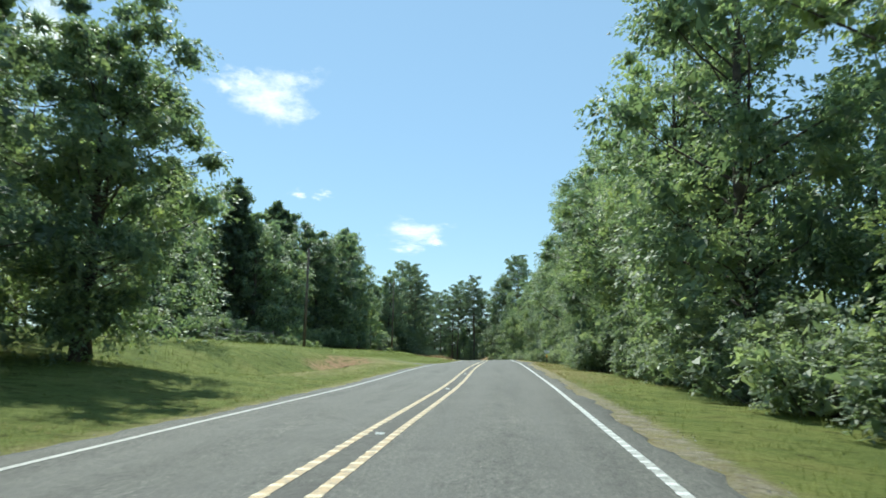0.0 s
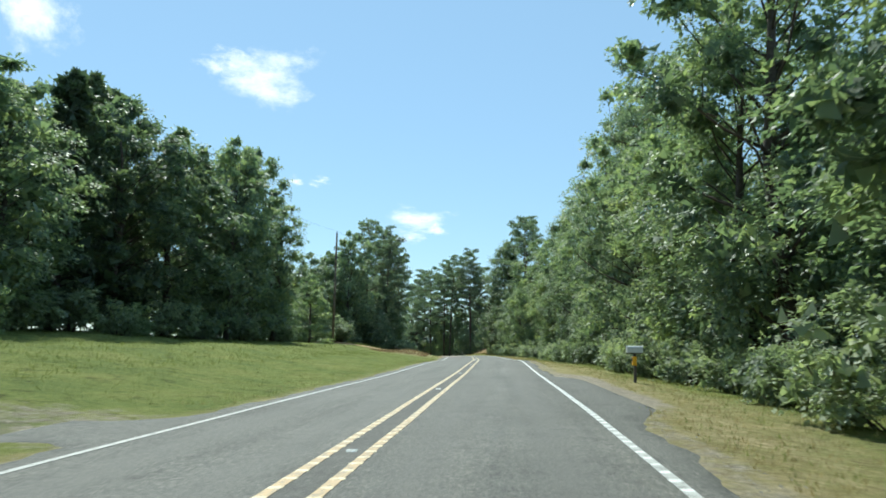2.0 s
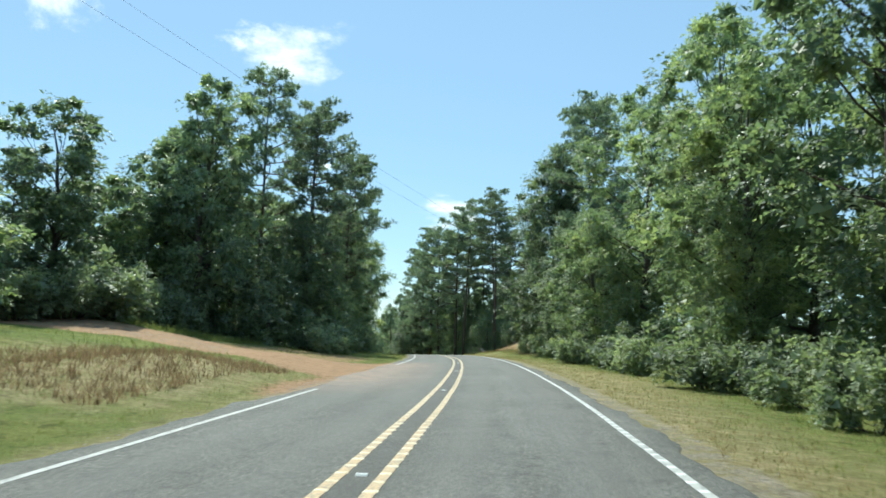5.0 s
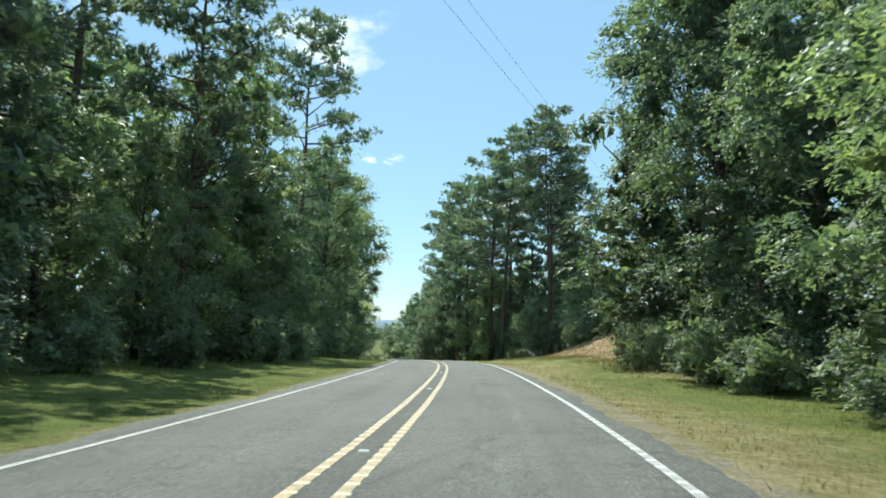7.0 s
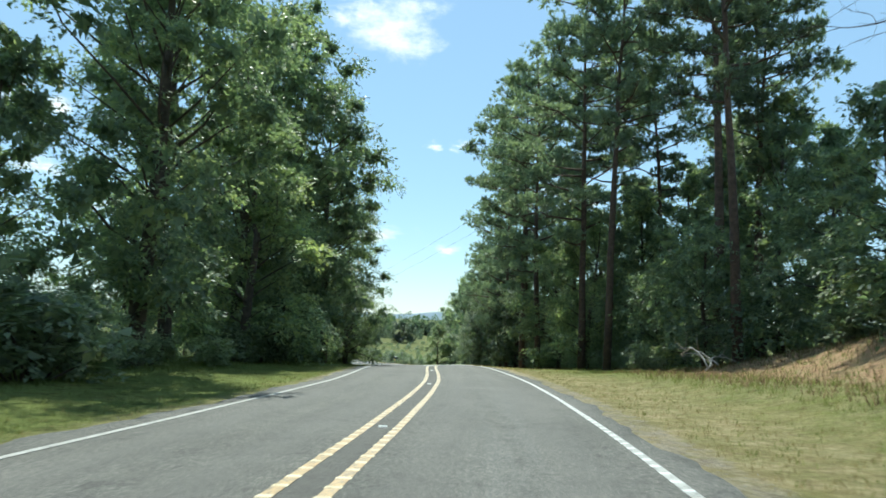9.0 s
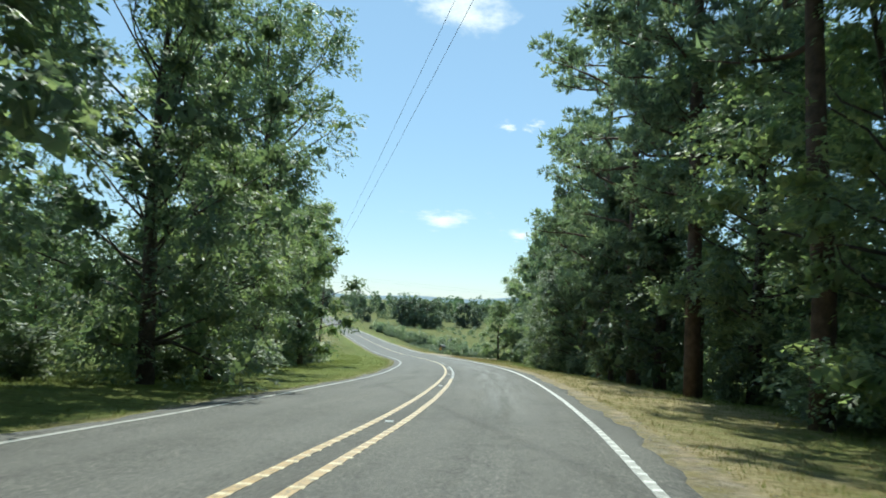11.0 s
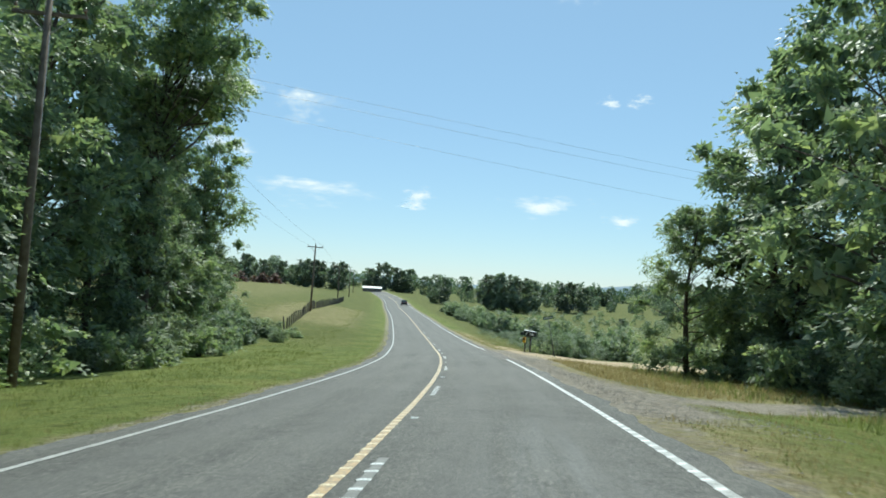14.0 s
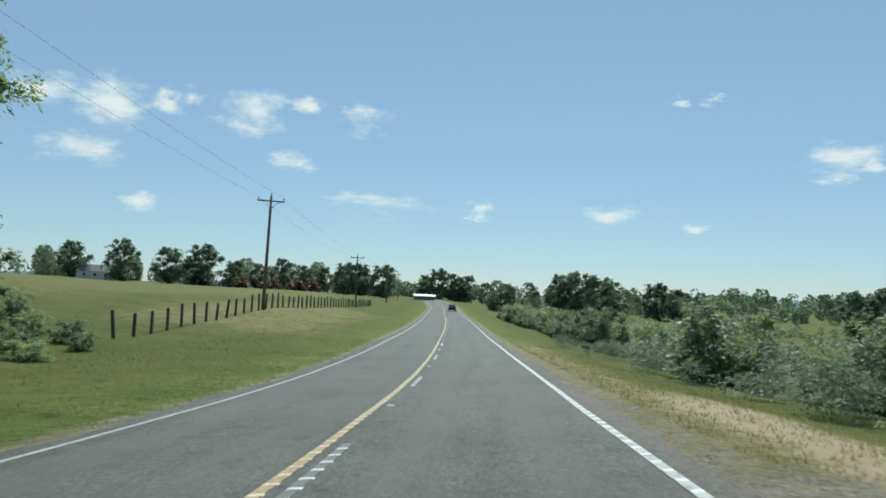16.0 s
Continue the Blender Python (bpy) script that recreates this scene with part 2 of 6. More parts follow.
col_ = mix(n_, l_, 1.0, mix(n_, l_, 1.0, mix(n_, l_, 1.0, big, grain, "MULTIPLY"), streak, "MULTIPLY"), spots, "MULTIPLY")
col_ = mix(n_, l_, attribute(n_, "track"), col_, (0.128, 0.125, 0.116))
seam = n_.new("ShaderNodeMath")
seam.operation = "MULTIPLY"
l_.new(attribute(n_, "seam"), seam.inputs[0])
l_.new(ramp(n_, l_, noise_node(n_, l_, 3.0, 6, c_, 0.8), [(0.32, (0.2, 0.2, 0.2)), (0.6, (1, 1, 1))]), seam.inputs[1])
col_ = mix(n_, l_, seam.outputs[0], col_, (0.062, 0.058, 0.054))
bled_sheen = n_.new("ShaderNodeMath")
bled_sheen.operation = "MULTIPLY"
l_.new(attribute(n_, "bled_sheen"), bled_sheen.inputs[0])
l_.new(ramp(n_, l_, noise_node(n_, l_, 2.2, 6, lane, 0.7), [(0.42, (0, 0, 0)), (0.62, (1, 1, 1))]), bled_sheen.inputs[1])
# pale grey carries the shine of the bled tar
col_ = mix(n_, l_, bled_sheen.outputs[0], col_, (0.3, 0.31, 0.31))
dust = n_.new("ShaderNodeMath")
dust.operation = "MULTIPLY"
l_.new(attribute(n_, "dust"), dust.inputs[0])
l_.new(ramp(n_, l_, noise_node(n_, l_, 1.3, 6, c_, 0.7), [(0.3, (0.15, 0.15, 0.15)), (0.7, (1, 1, 1))]), dust.inputs[1])
col_ = mix(n_, l_, dust.outputs[0], col_, (0.3, 0.2, 0.145))
l_.new(col_, b_.inputs["Base Color"])
bump(n_, l_, b_, noise_node(n_, l_, 36, 3, c_, 0.85), 1.0, 0.016)

# ground: mown grass, dry grass, red dirt and gravel by what lies where
GROUND, n_, l_, b_ = material("ground", 0.95)
c_ = place_coords(n_)
mask = n_.new("ShaderNodeAttribute")
mask.attribute_name = "soil"
split = n_.new("ShaderNodeSeparateColor")
l_.new(mask.outputs["Color"], split.inputs[0])
patch, fine = noise_node(n_, l_, 0.35, 6, c_), noise_node(n_, l_, 7, 5, c_, 0.7)
blades = noise_node(n_, l_, 34, 4, c_, 0.8)
green = mix(n_, l_, 0.45, ramp(n_, l_, patch, [(0.3, (0.098, 0.138, 0.038)), (0.5, (0.17, 0.205, 0.056)), (0.7, (0.27, 0.262, 0.088))]), ramp(n_, l_, fine, [(0.3, (0.08, 0.115, 0.035)), (0.7, (0.235, 0.26, 0.09))]))
green = mix(n_, l_, 1.0, green, ramp(n_, l_, blades, [(0.33, (0.45, 0.47, 0.45)), (0.5, (1.0, 1.0, 1.0)), (0.68, (1.5, 1.45, 1.35))]), "MULTIPLY")
cut = ramp(n_, l_, noise_node(n_, l_, 1.7, 7, c_, 0.75), [(0.37, (0.5, 0.48, 0.42)), (0.46, (0.95, 0.94, 0.9)), (0.6, (1.04, 1.03, 1.0))])
green = mix(n_, l_, 1.0, green, cut, "MULTIPLY")
rank = mix(n_, l_, patch, (0.075, 0.095, 0.035), (0.17, 0.165, 0.06))
green = mix(n_, l_, attribute(n_, "rank"), green, mix(n_, l_, 1.0, rank, ramp(n_, l_, blades, [(0.33, (0.55, 0.55, 0.55)), (0.68, (1.45, 1.4, 1.3))]), "MULTIPLY"))
dry = mix(n_, l_, ramp(n_, l_, noise_node(n_, l_, 1.1, 5, c_, 0.7), [(0.4, (0, 0, 0)), (0.62, (1, 1, 1))]), ramp(n_, l_, fine, [(0.3, (0.17, 0.14, 0.065)), (0.55, (0.28, 0.235, 0.11)), (0.75, (0.36, 0.3, 0.15))]), ramp(n_, l_, fine, [(0.3, (0.26, 0.2, 0.11)), (0.55, (0.42, 0.35, 0.2)), (0.75, (0.54, 0.46, 0.28))]))
dirt = mix(n_, l_, patch, mix(n_, l_, fine, (0.2, 0.125, 0.085), (0.36, 0.235, 0.155)), mix(n_, l_, fine, (0.34, 0.2, 0.11), (0.6, 0.4, 0.235)))
clod = noise_node(n_, l_, 3.2, 6, c_, 0.75)
dirt = mix(n_, l_, 1.0, dirt, ramp(n_, l_, clod, [(0.34, (0.55, 0.5, 0.46)), (0.46, (1, 1, 1)), (0.7, (1.15, 1.12, 1.08))]), "MULTIPLY")
pebble = ramp(n_, l_, noise_node(n_, l_, 14, 4, c_, 0.8), [(0.3, (0.17, 0.15, 0.125)), (0.48, (0.32, 0.285, 0.235)), (0.7, (0.56, 0.5, 0.42))])
gravel = mix(n_, l_, 1.0, pebble, ramp(n_, l_, clod, [(0.35, (0.6, 0.57, 0.54)), (0.6, (1.05, 1.04, 1.02))]), "MULTIPLY")
sand = mix(n_, l_, fine, (0.42, 0.32, 0.205), (0.64, 0.51, 0.35))


def edge(n, l, weight, seed_scale, width=0.35):
    """A ragged step of a painted weight."""
    a = n.new("ShaderNodeMath")
    a.operation = "ADD"
    l.new(weight, a.inputs[0])
    l.new(noise_node(n, l, seed_scale, 6, place_coords(n), 0.7), a.inputs[1])
    r = n.new("ShaderNodeMapRange")
    l.new(a.outputs[0], r.inputs[0])
    r.inputs[1].default_value, r.inputs[2].default_value = 1.0 - width / 2, 1.0 + width / 2
    return r.outputs[0]


col_ = mix(n_, l_, edge(n_, l_, split.outputs[0], 1.3, 0.6), green, dry)
col_ = mix(n_, l_, edge(n_, l_, split.outputs[1], 1.7, 0.3), col_, dirt)
col_ = mix(n_, l_, edge(n_, l_, split.outputs[2], 2.3, 0.3), col_, gravel)
col_ = mix(n_, l_, edge(n_, l_, mask.outputs["Alpha"], 1.9, 0.35), col_, sand)
l_.new(col_, b_.inputs["Base Color"])
b_.inputs["Specular IOR Level"].default_value = 0.1
bump(n_, l_, b_, mix(n_, l_, 0.5, fine, blades), 0.9, 0.1)


def paint(name, base, worn, seed_scale=9.0):
    m, n, l, b = material(name, 0.45)
    c = place_coords(n)
    l.new(ramp(n, l, noise_node(n, l, seed_scale, 6, c, 0.75), [(0.38, worn), (0.52, base), (0.8, tuple(min(v * 1.1, 0.85) for v in base))]), b.inputs["Base Color"])
    bump(n, l, b, noise_node(n, l, 45, 3, c), 0.5, 0.01)
    return m


YELLOW = paint("yellow_road_paint", (0.5, 0.33, 0.15), (0.17, 0.145, 0.11), 14.0)
YELLOW_BAR = paint("bright_yellow_road_paint", (0.84, 0.73, 0.5), (0.5, 0.38, 0.2))
FADED = paint("faded_road_paint", (0.17, 0.16, 0.135), (0.11, 0.108, 0.1))
WHITE = paint("white_road_paint", (0.46, 0.46, 0.44), (0.2, 0.2, 0.19))
WHITE_BAR = paint("bright_white_road_paint", (0.82, 0.82, 0.8), (0.6, 0.6, 0.58))


# ---- building tools ----
def mesh_of(name, verts, faces, mats, smooth=False):
    me = bpy.data.meshes.new(name)
    verts = np.asarray(verts, float).reshape(-1, 3)
    faces = [np.asarray(f) for f in (faces if isinstance(faces, list) else [faces])]
    me.vertices.add(len(verts))
    me.vertices.foreach_set("co", verts.ravel())
    loops = np.concatenate([f.ravel() for f in faces])
    sizes = np.concatenate([np.full(len(f), f.shape[1]) for f in faces])
    me.loops.add(len(loops))
    me.loops.foreach_set("vertex_index", loops.astype(np.int32))
    me.polygons.add(len(sizes))
    me.polygons.foreach_set("loop_start", np.r_[0, np.cumsum(sizes)[:-1]].astype(np.int32))
    me.polygons.foreach_set("use_smooth", np.full(len(sizes), smooth))
    for m in mats if isinstance(mats, (list, tuple)) else [mats]:
        me.materials.append(m)
    me.update(calc_edges=True)
    return me


def part(name, bm, mat, parent=None, label="", smooth=False):
    """Links a bmesh, or a mesh, as one object under a thing."""
    if isinstance(bm, bmesh.types.BMesh):
        me = bpy.data.meshes.new(name)
        bm.normal_update()
        bm.to_mesh(me)
        bm.free()
        me.materials.append(mat)
        for p in me.polygons:
            p.use_smooth = smooth
    else:
        me = bm
    ob = new(name, me)
    if parent is not None:
        ob.parent = parent
    if label:
        tagged(ob, label)
    return ob


def thing(name, m, label, category, group="", kind=""):
    ob = new(name)
    ob.matrix_world = m
    return tagged(ob, label, category, group, kind)


def tube(points, radii, sides=6):
    """A tapered tube along points, with closed ends: vertices and quads."""
    points, radii = np.asarray(points, float), np.asarray(radii, float)
    t = np.gradient(points, axis=0)
    t /= np.linalg.norm(t, axis=1)[:, None] + 1e-9
    up = np.where(np.abs(t[:, 2:3]) > 0.9, np.array([[1.0, 0, 0]]), np.array([[0, 0, 1.0]]))
    a = np.cross(t, up)
    a /= np.linalg.norm(a, axis=1)[:, None]
    b = np.cross(t, a)
    ang = np.arange(sides) * 2 * math.pi / sides
    v = points[:, None] + radii[:, None, None] * (np.cos(ang)[None, :, None] * a[:, None] + np.sin(ang)[None, :, None] * b[:, None])
    v = np.concatenate([v.reshape(-1, 3), points[:1], points[-1:]])
    i = np.arange(len(points) - 1)[:, None] * sides
    k = np.arange(sides)[None]
    k2 = (k + 1) % sides
    q = np.stack([i + k, i + k2, i + sides + k2, i + sides + k], -1).reshape(-1, 4)
    nv = len(points) * sides
    k, k2 = k[0], k2[0]
    last = nv - sides
    caps = np.concatenate([np.stack([k2, k, np.full(sides, nv), np.full(sides, nv)], 1), np.stack([last + k, last + k2, np.full(sides, nv + 1), np.full(sides, nv + 1)], 1)])[:, :3]
    return v, q, caps


def tubes(items):
    """Several tubes as one mesh's vertices and faces."""
    vs, qs, cs, base = [], [], [], 0
    for p, r, k in items:
        v, q, c = tube(p, r, k)
        vs.append(v), qs.append(q + base), cs.append(c + base)
        base += len(v)
    return np.concatenate(vs), [np.concatenate(qs), np.concatenate(cs)]


def box(bm, x, y, z, m=None, bevel=0.0):
    """A box of size x, y, z about the origin of m, added to bm."""
    r = bmesh.ops.create_cube(bm, size=1.0, matrix=(m or Matrix()) @ Matrix.Diagonal((x, y, z, 1)))
    if bevel:
        bmesh.ops.bevel(bm, geom=list({e for v in r["verts"] for e in v.link_edges}), offset=bevel, segments=1, affect="EDGES")
    return bm


# ---- ground ----
HALF = 3.43


def wide(s):
    """How much wider the left lane is in the long bend and after it."""
    return 0.40 * np.clip((np.asarray(s, float) - 245) / 45, 0, 1)


def left_edge(s):
    return -HALF - wide(s)


S_ALONG = np.concatenate([np.arange(-900, -60, 70), np.arange(-60, -16, 4), np.arange(-16, 445, 1.0), np.arange(445, 760, 5), 760 * 1.16 ** np.arange(0, 13)])
D_HALF = np.concatenate([[2.0, 3.2, 3.45, 3.7, 4.0, 4.4, 4.9, 5.5], np.arange(6, 20, 0.8), np.arange(20, 34, 2), [38, 45, 52, 60, 80, 110, 150, 200, 300, 500, 900, 1700, 3500]])
D_ALONG = np.concatenate([-D_HALF[::-1], [0.0], D_HALF])
gs, gd = np.meshgrid(S_ALONG, D_ALONG, indexing="ij")
gx, gy, gz = spot(gs, gd)
rows_, cols_ = gs.shape
idx = np.arange(rows_ * cols_).reshape(rows_, cols_)
quads = np.stack([idx[:-1, :-1], idx[:-1, 1:], idx[1:, 1:], idx[1:, :-1]], -1).reshape(-1, 4)
ground_mesh = mesh_of("ground", np.stack([gx, gy, gz], -1), quads, GROUND, True)


def within(v, lo, hi, soft):
    return np.clip((v - lo) / soft + 0.5, 0, 1) * np.clip((hi - v) / soft + 0.5, 0, 1)


ad = np.abs(gd)
bend = np.where(gd < 0, wide(gs), 0)
wob = np.sin(gs * 0.21) * 0.5 + np.sin(gs * 0.083 + 1.0)
dry_w = np.clip(1.0 - (ad - bend - 3.6) / 1.6, 0, 1) * 0.85
dry_w = np.maximum(dry_w, np.where(gd > 0, within(gs, 30, 445, 20) * np.clip((9.5 + wob - ad) / 4, 0, 1) * 0.68, 0))
dry_w = np.maximum(dry_w, np.where(gd > 0, within(gs, 285, 350, 12) * np.clip((11 - ad) / 2, 0, 1) * 0.9, 0))
dry_w = np.maximum(dry_w, np.where(gd < 0, within(gs, 30, 62, 8) * within(ad, 5.5, 10, 3) * 0.55, 0))
dry_w = np.maximum(dry_w, np.where(gd < 0, within(gs, 138, 154, 5) * within(ad, 4.5, 14, 4) * 0.74, 0))
dry_w = np.maximum(dry_w, np.where(gd < 0, within(gs, 436, 500, 12) * within(ad, 9, 24, 5) * 0.52, 0))
dry_w = np.maximum(dry_w, np.where(gd < 0, within(gs, 440, 760, 30) * within(ad, 26, 400, 20) * 0.34, 0))
dry_w = np.maximum(dry_w, np.where(gd > 0, within(gs, 200, 256, 10) * within(ad, 8, 17, 4) * 0.66, 0))
drive_half = np.maximum(8.5 - 0.8 * (ad - 4), 3.0)
drive = np.where(gd < 0, np.clip((drive_half - np.abs(gs - 160 - 0.25 * (ad - 4))) / 2.5 + 0.5, 0, 1) * np.clip((34 - ad) / 8, 0, 1), 0)
dry_w = np.maximum(dry_w, np.where(gd > 0, within(gs, 364, 386, 5) * within(ad, 6, 24, 4) * 0.6, 0))
dirt_w = drive * 1.05
dirt_w = np.maximum(dirt_w, np.where(gd < 0, within(gs, 143, 172, 4) * np.clip((5.6 - ad) / 1.2, 0, 1) * 0.8, 0))
dirt_w = np.maximum(dirt_w, np.where(gd < 0, within(gs, 162, 181, 5) * within(ad, 5.5, 14, 3) * 0.56, 0))
dirt_w = np.maximum(dirt_w, np.where(gd < 0, within(gs, 48, 60, 5) * within(ad, 8, 13, 3) * 0.6, 0))
dirt_w = np.maximum(dirt_w, np.where(gd > 0, within(gs, 216, 262, 8) * within(ad, 9, 17, 4) * 0.58, 0))
dirt_w = np.maximum(dirt_w, np.where(ad - bend < 4.7, 0.25, 0))
gravel_w = np.where(gd > 0, np.maximum(within(gs, 355.5, 388, 5) * np.clip((6.4 - ad) / 1.6, 0, 1), within(gs, 355, 368, 5) * np.clip((7.6 - ad) / 2.2, 0, 1)), 0) * 0.85
gravel_w = np.maximum(gravel_w, np.where(gd > 0, within(gs - 0.4 * ad, 358.8, 362.2, 2.0) * np.clip((70 - ad) / 20, 0, 1) * 0.8, 0))
gravel_w = np.maximum(gravel_w, np.where((ad < 4.9) & (gd > 0) | (ad - bend * 1.5 < 4.4), 0.5, 0))
gravel_w = np.maximum(gravel_w, np.where(gd > 0, within(gs, 66, 84, 5) * np.clip((6.2 - ad) / 1.0, 0, 1), 0))
gravel_w = np.maximum(gravel_w, np.where(gd > 0, within(gs, 380, 398, 4) * np.clip((8.5 - ad) / 3, 0, 1) * 0.85, 0))
gravel_w = np.maximum(gravel_w, np.where(gd < 0, within(gs, 60, 65.5, 2.5) * np.clip((10 - ad) / 3, 0, 1) * 0.5, 0))
sand_w = np.where(gd > 0, within(gs - 0.06 * ad, 386.5, 396.0, 3) * np.clip((95 - ad) / 20, 0, 1) * np.clip((ad - 5.5) / 4, 0, 1), 0) * 1.05
sand_w = np.maximum(sand_w, np.where(gd > 0, within(gs, 376, 392, 5) * within(ad, 5.5, 9, 3) * 0.5, 0))
sand_w = np.maximum(sand_w, np.where(gd > 0, within(gs, 388, 409, 8) * within(ad, 5.0, 7.8, 1.4) * 0.75, 0))
sand_w = np.maximum(sand_w, np.where(gd > 0, within(gs, 405, 445, 10) * within(ad, 4.4, 6.6, 1.4) * 0.42, 0))
sand_w = np.maximum(sand_w, np.where(gd > 0, within(gs, 250, 345, 10) * within(ad, 3.8, 5.2, 1.0) * 0.4, 0))
gravel_w = np.maximum(gravel_w, drive * np.clip((ad - 9) / 6, 0, 0.4))
rank_w = np.clip((gs - 392) / 25, 0, 1) * np.clip((ad - 5) / 4, 0, 1) * 0.75
ground_mesh.attributes.new("rank", "FLOAT", "POINT").data.foreach_set("value", rank_w.ravel().astype(np.float32))
soil = ground_mesh.color_attributes.new("soil", "FLOAT_COLOR", "POINT")
soil.data.foreach_set("color", np.stack([dry_w, dirt_w, gravel_w, sand_w], -1).ravel().astype(np.float32))
tagged(new("ground", ground_mesh), "mown green verge with dry edges and fields beyond", "ground", kind="structure")

# ---- road ----
s_road = np.concatenate([np.arange(-60, 0, 1.0), np.arange(0, 410, 0.5), np.arange(410, 470, 1.0), np.arange(470, 741, 5.0)])
d_road = np.concatenate([[-4.1, -3.92], np.linspace(-3.72, -0.35, 16), [-0.25, -0.18, 0.18, 0.25], np.linspace(0.35, 3.8, 16), [3.95, 4.15]])
rs, rd = np.meshgrid(s_road, d_road, indexing="ij")
ragged = np.where(np.abs(rd) > 3.9, 0.07 * np.sin(rs * 1.7) + 0.1 * np.sin(rs * 0.57 + rd) + 0.06 * np.sin(rs * 4.1), 0) * np.sign(rd)
rx, ry, rz, rnx, rny = centre(rs)
rd_ = rd - wide(rs) * np.clip(-rd / HALF, 0, 1)


def road_z(s, d):
    """Height of the road's surface at d above its middle."""
    return bank(s) * d


verts_ = np.stack([rx + rnx * (rd_ + ragged), ry + rny * (rd_ + ragged), rz + road_z(rs, rd_) + np.where(np.abs(rd) > 4.1, -0.16, np.where(np.abs(rd) > 3.9, -0.03, 0.0))], -1)
r_, c2_ = rs.shape
idx = np.arange(r_ * c2_).reshape(r_, c2_)
road_mesh = mesh_of("road", verts_, np.stack([idx[:-1, :-1], idx[:-1, 1:], idx[1:, 1:], idx[1:, :-1]], -1).reshape(-1, 4), ASPHALT, True)
tr = sum(np.exp(-(((rd - c) / 0.38) ** 2)) for c in (-2.5, -0.95, 0.95, 2.5)) * 0.45
bled_sheen_w = within(rs, 286, 352, 10) * np.exp(-(((rd - 2.0) / 0.75) ** 2)) * 0.5 + within(rs, 60, 280, 40) * np.exp(-(((rd - 1.9) / 0.5) ** 2)) * 0.12
dust_w = within(rs, 147, 171, 8) * np.clip((-rd - 0.4) / 2.6, 0, 1) * 1.0 + within(rs, 378, 410, 8) * np.clip((rd - 2.9) / 1.2, 0, 1) * 0.45
seam_w = np.clip((0.24 - np.abs(rd - 0.0)) / 0.05, 0, 1) * np.clip((300 - rs) / 30, 0, 1) * 0.8
for name, w in (("track", tr), ("bled_sheen", bled_sheen_w), ("dust", dust_w), ("seam", seam_w)):
    road_mesh.attributes.new(name, "FLOAT", "POINT").data.foreach_set("value", w.ravel().astype(np.float32))
road_mesh.attributes.new("lane", "FLOAT_VECTOR", "POINT").data.foreach_set("vector", np.stack([rs * 0.06, rd, 0 * rd], -1).ravel().astype(np.float32))
tagged(new("road", road_mesh), "grey worn two-lane asphalt road with painted lines", "road", kind="structure")


def strip(name, d, width, spans, mat, label, lift=0.006, step=1.0):
    """A painted line along the road."""
    vs, qs, base, line_d = [], [], 0, d
    for s0, s1 in spans:
        s = np.linspace(s0, s1, max(2, int((s1 - s0) / step) + 1))
        d = line_d(s) if callable(line_d) else line_d
        x, y, z, nx, ny = centre(s)
        wob = 0.006 * np.sin(s * 0.9) + 0.008 * np.sin(s * 0.31)
        for e in (-width / 2, width / 2):
            vs.append(np.stack([x + nx * (d + e + wob), y + ny * (d + e + wob), z + road_z(s, d + e) + lift], -1))
        k = np.arange(len(s) - 1) + base
        qs.append(np.stack([k, k + len(s), k + len(s) + 1, k + 1], 1))
        base += 2 * len(s)
    me = mesh_of(name, np.concatenate(vs), np.concatenate(qs), mat)
    return tagged(new(name, me), label, "road marking", kind="structure")


def bars(name, d, width, spans, mat, label, parent, pitch=0.44, deep=0.085):
    """The raised bars of a rumble line."""
    vs, qs = [], []
    s = np.concatenate([np.arange(a, b, pitch) for a, b in spans])
    d = d(s) if callable(d) else d
    x, y, z, nx, ny = centre(s)
    w = width / 2 * (0.9 + 0.2 * rng.random(len(s)))
    corners = []
    for lift, grow in ((0.004, 1.0), (0.011, 0.8)):
        for ds, dd in ((-1, -1), (-1, 1), (1, 1), (1, -1)):
            xs, ys, zs, _, _ = centre(s + ds * deep / 2 * grow)
            corners.append(np.stack([xs + nx * (d + dd * w * grow), ys + ny * (d + dd * w * grow), zs + road_z(s, d + dd * w) + lift], -1))
    v = np.stack(corners, 1)
    f = np.array([(4, 5, 6, 7), (0, 1, 5, 4), (1, 2, 6, 5), (2, 3, 7, 6), (3, 0, 4, 7)])
    q = (np.arange(len(s))[:, None, None] * 8 + f[None]).reshape(-1, 4)
    ob = part(name, mesh_of(name, v.reshape(-1, 3), q, mat), mat, parent, label)
    return tagged(ob, kind="stuff")


GAP_L, GAP_R = (145.5, 166.5), (382.0, 396.4)
strip("edge_line", left_edge, 0.115, [(-60, GAP_L[0]), (GAP_L[1], 740)], WHITE, "worn white edge line painted on the asphalt")
edge_r = strip("edge_line", HALF, 0.12, [(-60, GAP_R[0]), (GAP_R[1], 740)], WHITE, "worn white edge line with raised rumble bars")
bars("rumble_bar", HALF, 0.116, [(-10, GAP_R[0]), (GAP_R[1], 440)], WHITE_BAR, "bright white rumble bars", edge_r, 0.44, 0.11)


def mid(s):
    """Where the pair of centre lines runs, to the right of the middle."""
    return np.interp(s, [0, 60, 90, 140, 175, 215, 245, 290, 320, 360], [-0.04, -0.04, -0.06, 0.0, 0.05, 0.03, -0.02, 0.03, 0.08, 0.09])


def solid(s):
    """Where the left centre line runs; it closes up to the broken one."""
    return mid(s) - 0.24 - 0.08 * np.clip((s - 245) / 45, 0, 1) + 0.04 * np.clip((s - 280) / 80, 0, 1)


def broken(s):
    return mid(s) + 0.24 - 0.08 * np.clip((s - 245) / 45, 0, 1) - 0.17 * np.clip((s - 280) / 80, 0, 1)


